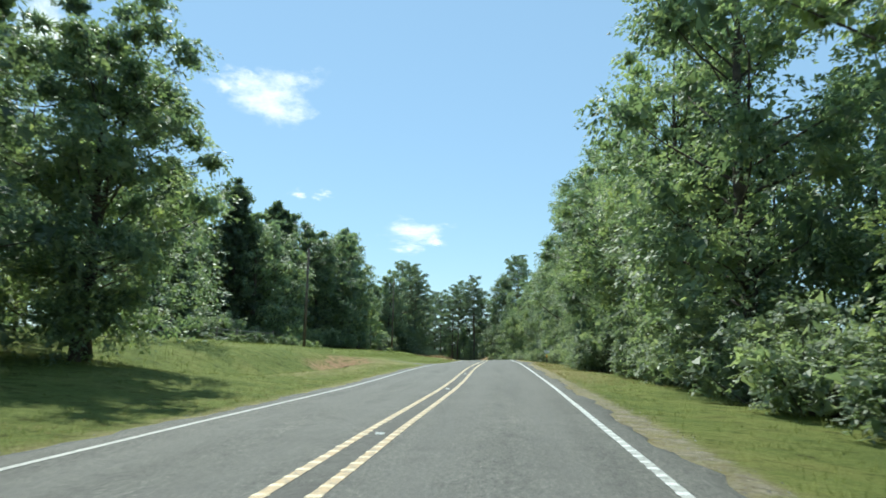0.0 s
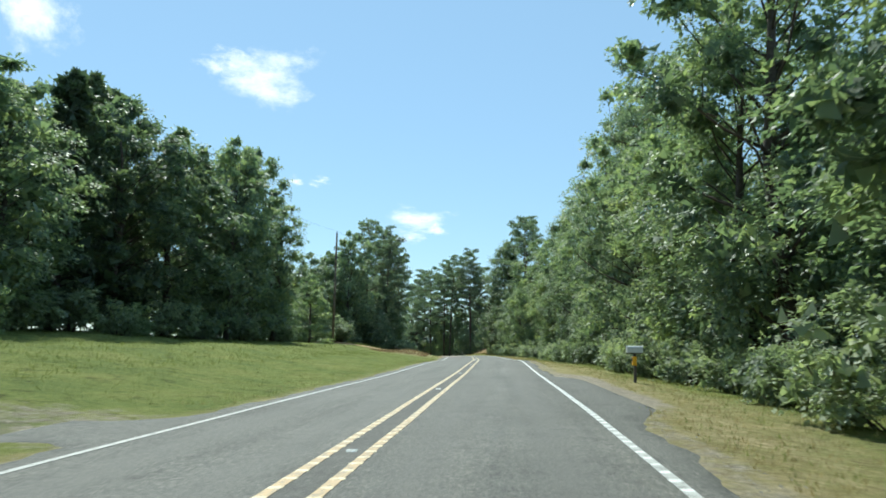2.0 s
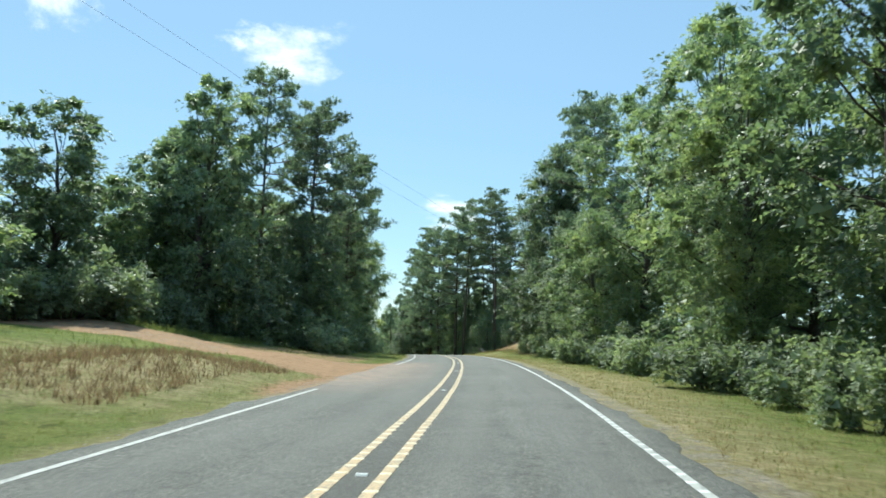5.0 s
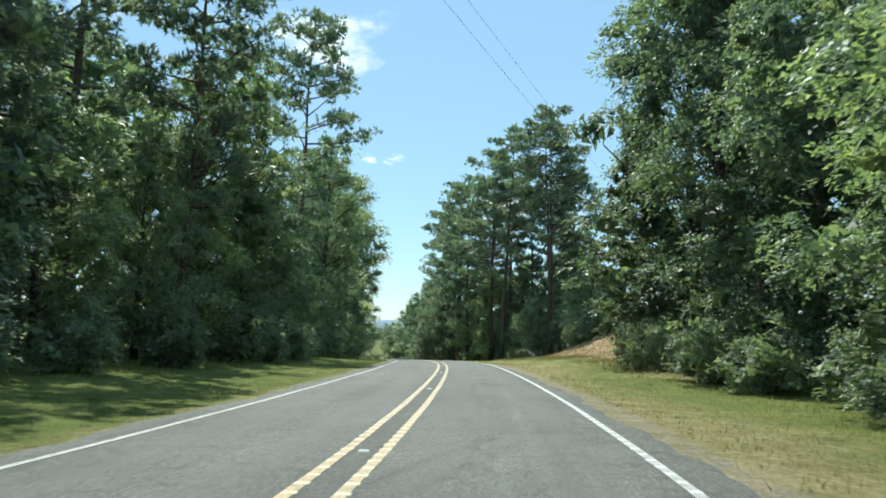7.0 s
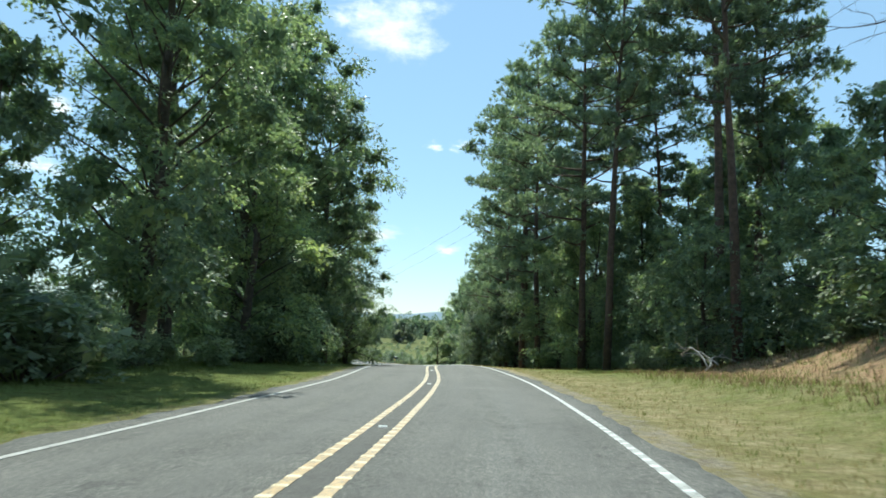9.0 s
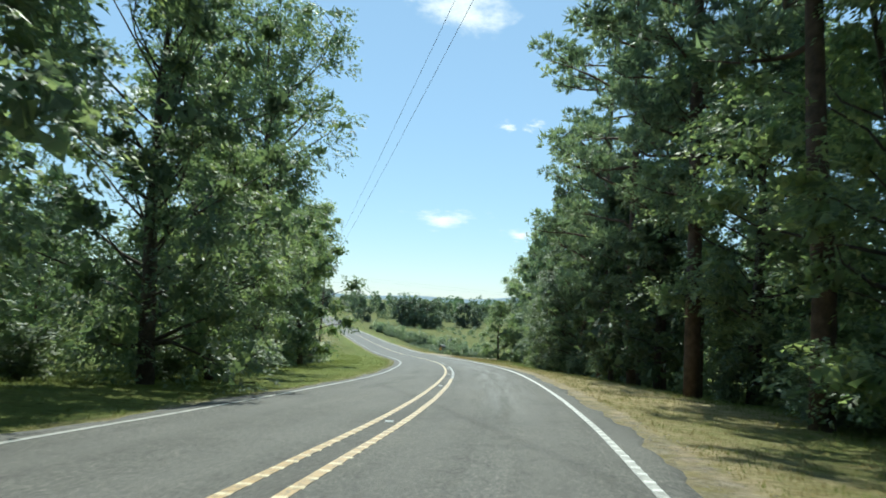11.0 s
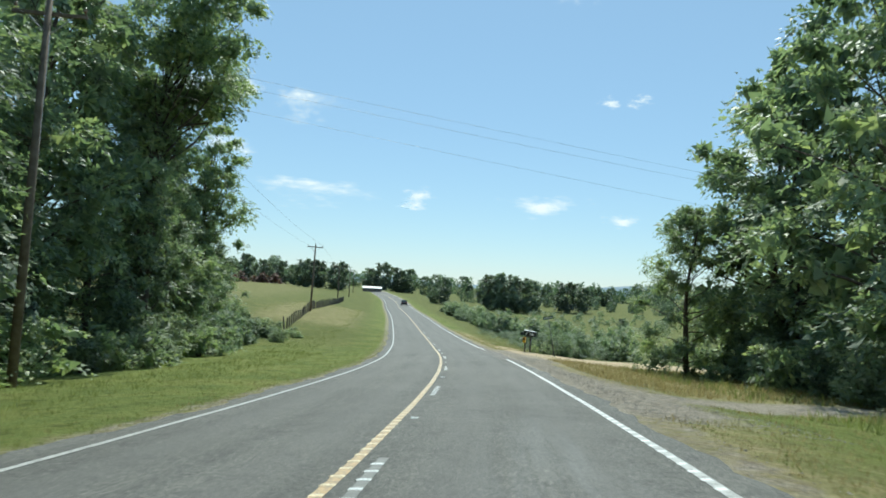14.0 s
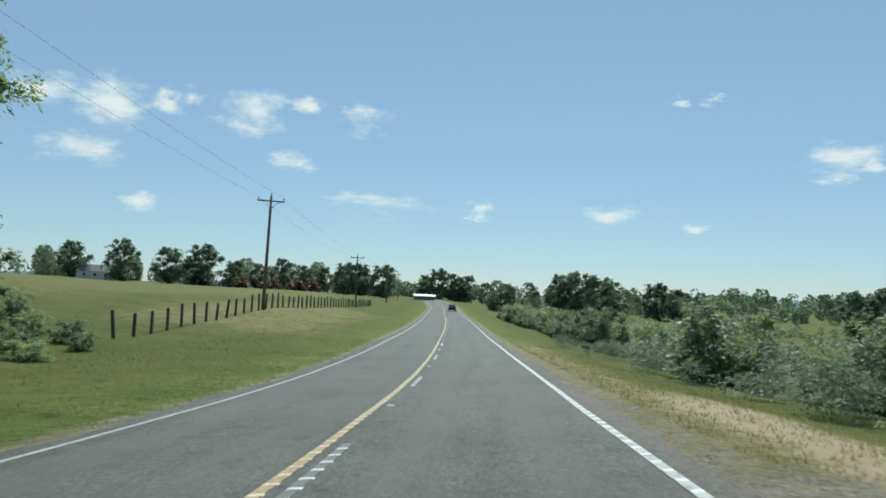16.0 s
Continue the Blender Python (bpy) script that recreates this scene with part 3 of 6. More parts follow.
centre_l = strip("centre_line", solid, 0.13, [(-60, 740)], YELLOW, "yellow centre line with raised rumble bars")
bars("rumble_bar", solid, 0.145, [(-10, 440)], YELLOW_BAR, "bright yellow rumble bars", centre_l)
dashes = [(a, a + 3.05) for a in np.arange(335.8, 620, 12.2)]
centre_r = strip("centre_line", broken, 0.13, [(-60, 300)], YELLOW, "yellow centre line with raised rumble bars")
dash_line = strip("centre_line", broken, 0.12, dashes, FADED, "worn broken centre line with pale rumble bars")
bars("rumble_bar", broken, 0.145, [(-10, 300)], YELLOW_BAR, "bright yellow rumble bars", centre_r)

bars("rumble_bar", broken, 0.14, [(300, 322)] + [d for d in dashes if d[0] < 440], WHITE_BAR, "white rumble bars of the broken line", dash_line)
# ---- plants ----
def unit(v):
    return v / (np.linalg.norm(v, axis=-1, keepdims=True) + 1e-9)


def leaves(points, out, length, width, g, droop=0.35, loose=None):
    """Folded leaf blades at points: along out, or, with loose, lying across it."""
    k = len(points)
    if loose is None:
        a = unit(out + g.normal(0, 0.55, (k, 3)) + np.array([0, 0, -droop]))
        b = unit(np.cross(a, g.normal(0, 1, (k, 3))))
        c = np.cross(a, b)
    else:
        c = unit(unit(out) + np.array([0, 0, 0.35]) + g.normal(0, loose, (k, 3)))
        a = unit(np.cross(c, g.normal(0, 1, (k, 3))) + np.array([0, 0, -droop]))
        b = unit(np.cross(a, c))
    ln = length * g.uniform(0.6, 1.3, (k, 1))
    wd = width * g.uniform(0.7, 1.2, (k, 1))
    p = points - a * ln * 0.4
    v = np.stack([p - b * wd * 0.5, p + b * wd * 0.5, p + a * ln + c * wd * 0.3], 1)
    return v.reshape(-1, 3), np.arange(3 * k).reshape(-1, 3)


def limb(p0, p1, g, bend=0.12, n=5, jitter=0.02):
    """Points of a bent limb."""
    t = np.linspace(0, 1, n)[:, None]
    ln = np.linalg.norm(p1 - p0)
    off = g.normal(0, bend * ln, 3) * np.array([1, 1, 0.5])
    return p0 + (p1 - p0) * t + off * np.sin(t * math.pi) + np.cumsum(g.normal(0, jitter * ln, (n, 3)), 0) * (t > 0)


def sprays(points, out, size, g, per=14, reach=0.6, droop=0.25):
    """Fans of small leaves along drooping twigs: one twig at each point, growing outwards."""
    k = len(points)
    a = unit(unit(out) * np.array([1, 1, 0.45]) + g.normal(0, 0.38, (k, 3)) + np.array([0, 0, -droop]))
    side = unit(np.cross(a, np.array([0, 0, 1.0])) + g.normal(0, 0.22, (k, 3)))
    face = unit(np.cross(side, a))
    ln = reach * g.uniform(0.55, 1.35, (k, 1, 1))
    u = g.uniform(0.0, 1.0, (k, per, 1))
    hand = g.choice((-1.0, 1.0), (k, per, 1))
    a, side, face = a[:, None], side[:, None], face[:, None]
    spread = 0.42 * (1.05 - 0.7 * u) * g.uniform(0.1, 1.0, (k, per, 1))
    p = points[:, None] + a * (u - 0.45) * ln + side * hand * spread * ln - np.array([0, 0, 1.0]) * (u**2) * ln * 0.22 + face * g.normal(0, 0.05, (k, per, 1)) * ln
    way = unit(a + side * hand * 0.9 + g.normal(0, 0.34, (k, per, 3)) + np.array([0, 0, -0.2]))
    flat = unit(np.cross(way, face) + g.normal(0, 0.3, (k, per, 3)))
    lz = size * g.uniform(0.65, 1.35, (k, per, 1))
    v = np.stack([p - flat * lz * 0.35, p + flat * lz * 0.35, p + way * lz], 2)
    return v.reshape(-1, 3)


def dense(centres, radii, count, size, g, squash=0.6):
    """Coarse inner foliage that fills a clump."""
    pick = g.integers(0, len(centres), count)
    dirs = unit(g.normal(0, 1, (count, 3)))
    p = centres[pick] + dirs * (radii[pick] * g.uniform(0.05, 0.62, count))[:, None] * np.array([1, 1, squash])
    a, b = unit(g.normal(0, 1, (count, 3))), unit(g.normal(0, 1, (count, 3)))
    z = size * g.uniform(0.6, 1.3, (count, 1))
    return np.stack([p - b * z * 0.6, p + b * z * 0.6, p + a * z], 1).reshape(-1, 3)


def triangles(*blocks):
    v = np.concatenate(blocks)
    return v, np.arange(len(v)).reshape(-1, 3)


def broad_tree(g, height, radius, low, count, size, lobes=26, lean=0.0, fill=0.15):
    """Trunk tubes and leaves of a broad-leaved tree; low: where its crown begins, lean: how far its head hangs to one side."""
    top = np.array([lean * 0.6, 0, height * 0.86])
    trunk = limb(np.array([0, 0, -0.4]), top, g, 0.03, 8, 0.008)
    r0 = 0.016 * height + 0.06
    items = [(trunk, np.linspace(r0, 0.04, 8), 8)]
    cs, rs = [], []
    for k in range(lobes):
        u = (k + g.uniform(0.1, 0.9)) / lobes
        z = low + (height - low) * u**0.9 * g.uniform(0.95, 1.0)
        w = math.sin(math.pi * ((0.16 + 0.84 * u) ** 0.85 if low < 0.8 else (0.08 + 0.9 * u) ** 1.2)) ** 0.6
        ang = k * 2.4 + g.uniform(-0.6, 0.6)
        rr = radius * w * g.uniform(0.42, 1.1)
        tip = np.array([math.cos(ang) * rr + lean * u**1.5, math.sin(ang) * rr, z])
        i = np.clip(z * 0.72 / top[2], 0.12, 0.97) * 7
        base = trunk[int(i)] + (trunk[min(int(i) + 1, 7)] - trunk[int(i)]) * (i - int(i))
        pts = limb(base, tip, g, 0.12, 4)
        items.append((pts, np.linspace(r0 * 0.26 * (1 - 0.6 * u), 0.012, 4), 4))
        cs.append(tip), rs.append(radius * g.uniform(0.2, 0.42) * (1.05 - 0.4 * u))
        if g.random() < 0.6:
            cs.append(pts[2] + g.normal(0, 0.3, 3)), rs.append(radius * g.uniform(0.2, 0.34))
    cs, rs = np.array(cs), np.array(rs)
    per = 13
    inner = int(count * fill)
    k = (count - inner) // per
    pick = g.choice(len(cs), k, p=rs**2 / (rs**2).sum())
    away = cs * np.array([1, 1, 0]) / radius
    dirs = unit(g.normal(0, 1, (k, 3)) + 0.55 * away[pick] + np.array([0, 0, 0.28]))
    pts = cs[pick] + dirs * (rs[pick] * g.uniform(0.62, 1.08, k))[:, None] * np.array([1.05, 1.05, 0.66])
    pts[:, 2] = np.maximum(pts[:, 2], 0.2)
    return tubes(items), triangles(sprays(pts, dirs + 0.5 * away[pick], size, g, per, 3.4 * size + 0.12), dense(cs, rs, inner, size * 2.3, g))


def pine_tree(g, height, radius, low, count, size, tufts=90):
    """A tall pine: bare trunk below, tufts of needles at the ends of upswept limbs."""
    trunk = limb(np.array([0, 0, -0.4]), np.array([g.normal(0, 0.3), g.normal(0, 0.3), height]), g, 0.006, 9, 0.0025)
    r0 = 0.0085 * height + 0.05
    items = [(trunk, np.linspace(r0, 0.03, 9), 8)]
    ends, big = [], []
    n = max(10, tufts // 3)
    for k in range(n):
        u = ((k + g.random()) / n) ** 0.85
        z = low + (height - low) * u
        w = 0.28 + 0.72 * math.sin(math.pi * (0.2 + 0.72 * u)) ** 0.8
        ang = k * 2.4 + g.uniform(-0.5, 0.5)
        rr = radius * w * g.uniform(0.45, 1.2)
        i = min(z / height * 8, 7.99)
        base = trunk[int(i)] + (trunk[int(i) + 1] - trunk[int(i)]) * (i - int(i))
        tip = base + np.array([math.cos(ang) * rr, math.sin(ang) * rr, rr * g.uniform(0.0, 0.5)])
        pts = limb(base, tip, g, 0.1)
        items.append((pts, np.linspace(0.06 + 0.03 * (1 - u), 0.014, 5), 4))
        side = np.cross(tip - base, (0, 0, 1.0))
        side = side / (np.linalg.norm(side) + 1e-6)
        for q in range(2 + int(rr * 1.7)):
            v = g.uniform(0.5, 1.05)
            c = base + (tip - base) * v + side * rr * g.uniform(-0.4, 0.4) * (1.2 - 0.6 * v) + np.array([0, 0, g.uniform(0.05, 0.4)])
            ends.append(c), big.append(g.uniform(0.4, 0.8))
            items.append((limb(pts[2] if v < 0.85 else pts[3], c, g, 0.1, 3), np.linspace(0.022, 0.008, 3), 3))
    for k in range(7):
        ends.append(trunk[-1] + g.normal(0, 0.5, 3) - np.array([0, 0, 0.5])), big.append(0.6)
    ends, big = np.array(ends), np.array(big)
    per = 9
    k = count // per
    pick = g.integers(0, len(ends), k)
    dirs = unit(g.normal(0, 1, (k, 3)) + np.array([0, 0, 0.3]))
    pts = ends[pick] + dirs * (big[pick] * g.uniform(0.25, 1.0, k) ** 0.7)[:, None] * np.array([1.15, 1.15, 0.62])
    # each twig end carries a brush of needles
    way = unit(unit(dirs + np.array([0, 0, 0.25]))[:, None] + g.normal(0, 0.5, (k, per, 3)))
    flat = unit(np.cross(way, g.normal(0, 1, (k, per, 3))))
    ln = size * g.uniform(0.6, 1.25, (k, per, 1))
    p = pts[:, None] + g.normal(0, 0.06, (k, per, 3))
    v = np.stack([p - flat * ln * 0.15, p + flat * ln * 0.15, p + way * ln], 2).reshape(-1, 3)
    return tubes(items), triangles(v)


def cedar_tree(g, height, radius, low, count, size):
    """A dense dark cone with ragged sides."""
    trunk = limb(np.array([0, 0, -0.3]), np.array([0, 0, height * 0.96]), g, 0.01, 7, 0.004)
    items = [(trunk, np.linspace(0.014 * height + 0.05, 0.02, 7), 7)]
    n = 60
    cs, rs, away = [], [], []
    for k in range(n):
        u = (k + g.random()) / n
        z = low + (height - low) * u
        rr = radius * (1 - u) ** 0.7 * g.uniform(0.55, 1.15) + 0.1
        ang = k * 2.4
        o = np.array([math.cos(ang), math.sin(ang), 0.35])
        tip = np.array([0, 0, z]) + o * rr
        items.append((limb(np.array([0, 0, z]), tip, g), np.linspace(0.04, 0.01, 5), 4))
        cs += [tip, np.array([0, 0, z]) + o * rr * 0.6]
        rs += [0.35 + 0.12 * radius * (1 - u)] * 2
        away += [o, o]
    cs, rs, away = np.array(cs), np.array(rs), np.array(away)
    inner = count // 8
    k = (count - inner) // 11
    pick = g.integers(0, len(cs), k)
    dirs = unit(g.normal(0, 1, (k, 3)))
    pts = cs[pick] + dirs * (rs[pick] * g.uniform(0.2, 1.0, k))[:, None]
    return tubes(items), triangles(sprays(pts, away[pick] + 0.6 * dirs + np.array([0, 0, 0.35]), size, g, 11, 0.5, 0.0), dense(cs, rs * 1.3, inner, size * 2.4, g))


def bush(g, height, radius, count, size):
    """Stems and leaves of a shrub, leaves down to the ground."""
    items, cs = [], []
    for k in range(13):
        ang = k * 2.4 + g.uniform(-0.4, 0.4)
        rr = radius * g.uniform(0.2, 0.95)
        tip = np.array([math.cos(ang) * rr, math.sin(ang) * rr, height * g.uniform(0.3, 0.95) * (1.1 - 0.4 * rr / radius)])
        pts = limb(np.array([math.cos(ang) * 0.15, math.sin(ang) * 0.15, -0.2]), tip, g, 0.1)
        items.append((pts, np.linspace(0.035, 0.008, 5), 4))
        cs += [tip, pts[3] + g.normal(0, 0.15, 3), pts[2] * np.array([1.3, 1.3, 0.8])]
    cs = np.array(cs)
    rs = np.full(len(cs), 0.3 * radius) * g.uniform(0.7, 1.3, len(cs))
    inner = count // 9
    k = (count - inner) // 12
    pick = g.integers(0, len(cs), k)
    dirs = unit(g.normal(0, 1, (k, 3)) + np.array([0, 0, 0.2]))
    pts = cs[pick] + dirs * (rs[pick] * g.uniform(0.5, 1.1, k))[:, None] * np.array([1, 1, 0.75 * height / radius / 1.4])
    pts[:, 2] = np.abs(pts[:, 2]) + 0.12
    fill = dense(cs, rs, inner, size * 2.6, g)
    fill[:, 2] = np.abs(fill[:, 2]) + 0.03
    return tubes(items), triangles(sprays(pts, dirs + cs[pick] * np.array([1, 1, 0]) / radius, size, g, 12, 3.2 * size + 0.1, 0.15), fill)


def bare_tree(g, height, spread):
    """A dead tree: a forked trunk with crooked bare branches."""
    items = []

    def grow(p, way, ln, r, level):
        q = p + way * ln
        pts = limb(p, q, g, 0.12, 6)
        items.append((pts, np.linspace(r, r * 0.55, 6), 6 if level < 2 else 4))
        if level < 5:
            for k in range(3 if level else 6):
                b = pts[g.integers(2, 6)] if k else pts[5]
                turn = unit(way + g.normal(0, 0.62, 3) * np.array([1.2, 1.2, 0.6]) + np.array([0, 0, 0.05]))
                grow(b, turn, ln * g.uniform(0.5, 0.78), r * 0.5, level + 1)

    grow(np.array([0, 0, -0.4]), np.array([0.03, 0.02, 1.0]), height * 0.36, 0.2, 0)
    return tubes(items), None


# kind: builder, its numbers, leaf material, wood, name, label
KINDS = {
    "oak_a": (broad_tree, (15, 4.8, 1.2, 34000, 0.15, 34), LEAF, BARK, "broadleaf_tree", "leafy green broadleaf tree at the edge of the woods"),
    "oak_b": (broad_tree, (13, 4.4, 0.7, 32000, 0.135, 32), LEAF_LIGHT, BARK, "broadleaf_tree", "light green broadleaf tree with low hanging branches"),
    "oak_c": (broad_tree, (19, 4.8, 2.2, 36000, 0.155, 42), LEAF, BARK, "broadleaf_tree", "tall leafy broadleaf tree with an uneven crown"),
    "oak_d": (broad_tree, (17, 5.0, 0.6, 36000, 0.15, 42), LEAF, BARK, "broadleaf_tree", "dark green tree draped with vines to the ground"),
    "column": (broad_tree, (15, 2.0, 0.4, 16000, 0.15, 44), LEAF, BARK, "broadleaf_tree", "dead trunk wrapped in a column of vines"),
    # sunlight is put into this tree by its lighter leaf colour
    "oak_e": (broad_tree, (19, 4.9, 1.4, 38000, 0.15, 44), LEAF_LIGHT, BARK, "broadleaf_tree", "tall broadleaf tree with leaves coloured sunlit yellow-green"),
    "oak_a_far": (broad_tree, (15, 4.8, 1.2, 14000, 0.235, 30), LEAF, BARK, "broadleaf_tree", "leafy green broadleaf tree at the edge of the woods"),
    "oak_b_far": (broad_tree, (13, 4.4, 0.7, 13000, 0.215, 30), LEAF_LIGHT, BARK, "broadleaf_tree", "light green broadleaf tree with low hanging branches"),
    "oak_c_far": (broad_tree, (19, 4.8, 2.2, 15000, 0.25, 38), LEAF, BARK, "broadleaf_tree", "tall leafy broadleaf tree with an uneven crown"),
    "oak_d_far": (broad_tree, (17, 5.0, 0.6, 15000, 0.24, 38), LEAF, BARK, "broadleaf_tree", "dark green tree draped with vines to the ground"),
    "elm": (broad_tree, (20, 4.2, 1.0, 28000, 0.165, 60, 0.0, 0.15), LEAF_LIGHT, BARK, "slender_tree", "slender tree with an open feathery crown"),
    "tall_oak": (broad_tree, (24, 5.6, 9.5, 32000, 0.18, 44, 0.0, 0.05), LEAF, BARK, "broadleaf_tree", "tall tree with a high spreading crown above a bare trunk"),
    "umbrella": (broad_tree, (21.5, 6.0, 13.0, 46000, 0.19, 46, 4.0), LEAF_LIGHT, BARK, "broadleaf_tree", "tall tree whose round crown leans out over the verge"),
    "far_oak": (broad_tree, (13, 5.2, 0.8, 5000, 0.5, 24), HAZED_LEAF, BARK, "broadleaf_tree", "distant rounded broadleaf tree"),
    "back_oak": (broad_tree, (17, 5.5, 0.5, 4200, 0.44, 26), LEAF, BARK, "broadleaf_tree", "leafy tree deeper in the woods"),
    "pine_a": (pine_tree, (29, 4.2, 13, 21000, 0.36, 100), NEEDLE, PINEBARK, "pine_tree", "tall pine with a bare straight trunk"),
    "pine_b": (pine_tree, (26, 4.4, 8, 23000, 0.36, 110), NEEDLE, PINEBARK, "pine_tree", "tall pine with spreading upper branches"),
    "pine_c": (pine_tree, (22, 3.8, 4, 24000, 0.3, 120), NEEDLE, PINEBARK, "pine_tree", "pine with branches low on its trunk"),
    "back_pine": (pine_tree, (22, 3.8, 5, 3600, 0.75, 60), NEEDLE, PINEBARK, "pine_tree", "pine deeper in the woods"),
    "cedar": (cedar_tree, (11, 2.4, 0.4, 14000, 0.19), CEDAR, BARK, "cedar_tree", "dense dark green cedar tree"),
    "bush_a": (bush, (3.0, 1.9, 5200, 0.13), SHRUB, BARK, "bush", "tangled green bush at the edge of the woods"),
    "bush_b": (bush, (2.2, 1.6, 4600, 0.11), LEAF_LIGHT, BARK, "bush", "low bright green bush"),
    "bush_c": (bush, (4.2, 2.4, 6000, 0.15), SHRUB, BARK, "bush", "tall grey-green thicket bush"),
    "bush_d": (bush, (3.4, 2.2, 5000, 0.14), LEAF, BARK, "bush", "dense rounded green bush beside the field"),
    "myrtle": (bush, (4.0, 2.6, 900, 0.5), MYRTLE, BARK, "crepe_myrtle", "crepe myrtle bush with dull red blossom"),
    "dead": (bare_tree, (17, 5), None, BARK, "dead_tree", "dead grey tree with crooked bare branches"),
}
PROTO = {}


def floor_at(x, y):
    """Height of the ground at a place far from the road."""
    k = np.argsort(((gx - x) ** 2 + (gy - y) ** 2).ravel())[:4]
    w = 1 / (((gx - x) ** 2 + (gy - y) ** 2).ravel()[k] + 0.5)
    return float((gz.ravel()[k] * w).sum() / w.sum())


def plant(kind, s, d, height=None, turn=None, wide=1.0, sink=0.05, place=None):
    """Sets a plant of a kind at s along the road, d to its right, or at a place."""
    fn, nums, leaf, wood, name, label = KINDS[kind]
    k = (height or nums[0]) / nums[0]
    turn = rng.uniform(0, 360) if turn is None else turn
    m = Matrix.Translation(place or at(s, d, -sink)) @ Matrix.Rotation(radians(turn), 4, "Z") @ Matrix.Diagonal((k * wide, k * wide, k, 1))
    if kind not in PROTO:
        g = np.random.default_rng(sum(map(ord, kind)))
        tw, tl = fn(g, *nums)
        ob = thing(name, Matrix(), label, name.replace("_", " ") if "bush" not in name else "bush", "roadside plants")
        part("trunk" if "bush" not in name else "stem", mesh_of("trunk", tw[0], tw[1], wood, True), wood, ob)
        if tl is not None:
            part("crown", mesh_of("crown", tl[0], tl[1], leaf), leaf, ob)
        PROTO[kind] = ob
        ob.matrix_world = m
        PROTO[kind + "_m"] = m.to_scale()
        return ob
    ps = PROTO[kind + "_m"]
    return copy_thing(PROTO[kind], m @ Matrix.Diagonal((1 / ps[0], 1 / ps[1], 1 / ps[2], 1)))


# trees that stand out, stretch by stretch: kind, s, d, height
WOODS_A = [
    ("oak_a", 22, -12.1, 13.1), ("oak_c_far", 17, -17, 17), ("oak_b", 23.5, -12.5, 12.4), ("oak_d", 16, -14, 13), ("oak_a_far", 11, -15, 15), ("cedar", 79.5, -29, 17.5),
    ("oak_d_far", 82, -27.6, 15.7), ("oak_d_far", 92, -29, 16), ("oak_d_far", 111, -26.8, 18.5), ("cedar", 99, -29.6, 18.4), ("oak_c_far", 83, -31, 20), ("pine_c", 97, -32.5, 16.6),
    ("cedar", 108, -33.4, 21.6), ("cedar", 116, -35.5, 23), ("oak_d_far", 109, -31, 21), ("oak_c_far", 121, -25, 20.8), ("elm", 133, -23.6, 17.3), ("oak_d_far", 126, -25.3, 21.4),
    ("oak_b_far", 145, -26, 10), ("oak_b_far", 156.5, -23.8, 10.3), ("oak_b_far", 163, -27, 7), ("oak_b_far", 151, -28, 9), ("cedar", 64, -30, 16.3), ("oak_c_far", 69, -32.6, 18.5),
]
WOODS_B = [
    ("oak_c_far", 104.5, -28.1, 18.8), ("oak_d_far", 117.5, -27.1, 18), ("oak_c_far", 124, -27.2, 19.7), ("oak_d_far", 88, -27.1, 16), ("oak_c_far", 135.5, -27, 23.3), ("oak_d_far", 139, -27, 12),
    ("oak_c_far", 183, -20.3, 22.1), ("pine_b", 190.5, -18, 24.8), ("pine_c", 194, -13.9, 22.1), ("pine_b", 201.5, -14.8, 25.7), ("pine_b", 205, -11.5, 21.5), ("oak_d_far", 192, -14, 13),
    ("pine_b", 237, -12.6, 30), ("oak_b_far", 226, -15.3, 13.1), ("elm", 212, -13, 19), ("elm", 220, -13, 19.9), ("oak_b", 216, -12, 10), ("oak_b", 230, -12.9, 11),
    ("oak_c", 249, -11.6, 22.8), ("oak_c", 256, -13, 22), ("oak_c", 267, -13, 23), ("oak_d", 275, -12, 16), ("oak_c", 281.5, -9.6, 24), ("oak_d", 290, -8.6, 16),
]
WOODS_C = [
    ("oak_c", 277, -11.6, 29), ("oak_b", 295, -8.5, 9.5), ("oak_b", 262, -11, 15), ("elm", 272, -12.1, 25.2), ("elm", 306, -14, 20), ("tall_oak", 317, -12.7, 27),
    ("oak_d_far", 309, -14, 12), ("oak_d_far", 319, -14.5, 12), ("oak_d_far", 325, -14.7, 12), ("oak_c_far", 340.5, -16.1, 16.6), ("column", 339, -13.9, 15.2), ("oak_d_far", 338, -16.7, 15.4),
    ("oak_b_far", 334, -14, 9.5), ("oak_c_far", 347, -17.5, 18.2), ("oak_b_far", 327, -11.6, 12.5), ("oak_d_far", 354, -19.4, 21.9), ("oak_d_far", 364, -19.2, 17.4), ("oak_d_far", 369, -20.4, 18.2),
    ("oak_c_far", 383, -23.9, 23.8), ("oak_c_far", 378, -20.6, 23.2), ("umbrella", 389.5, -20.6, 25.2), ("oak_d_far", 385, -21.5, 14.9), ("oak_d_far", 391, -22.5, 14), ("oak_b_far", 396, -20, 7.5),
]
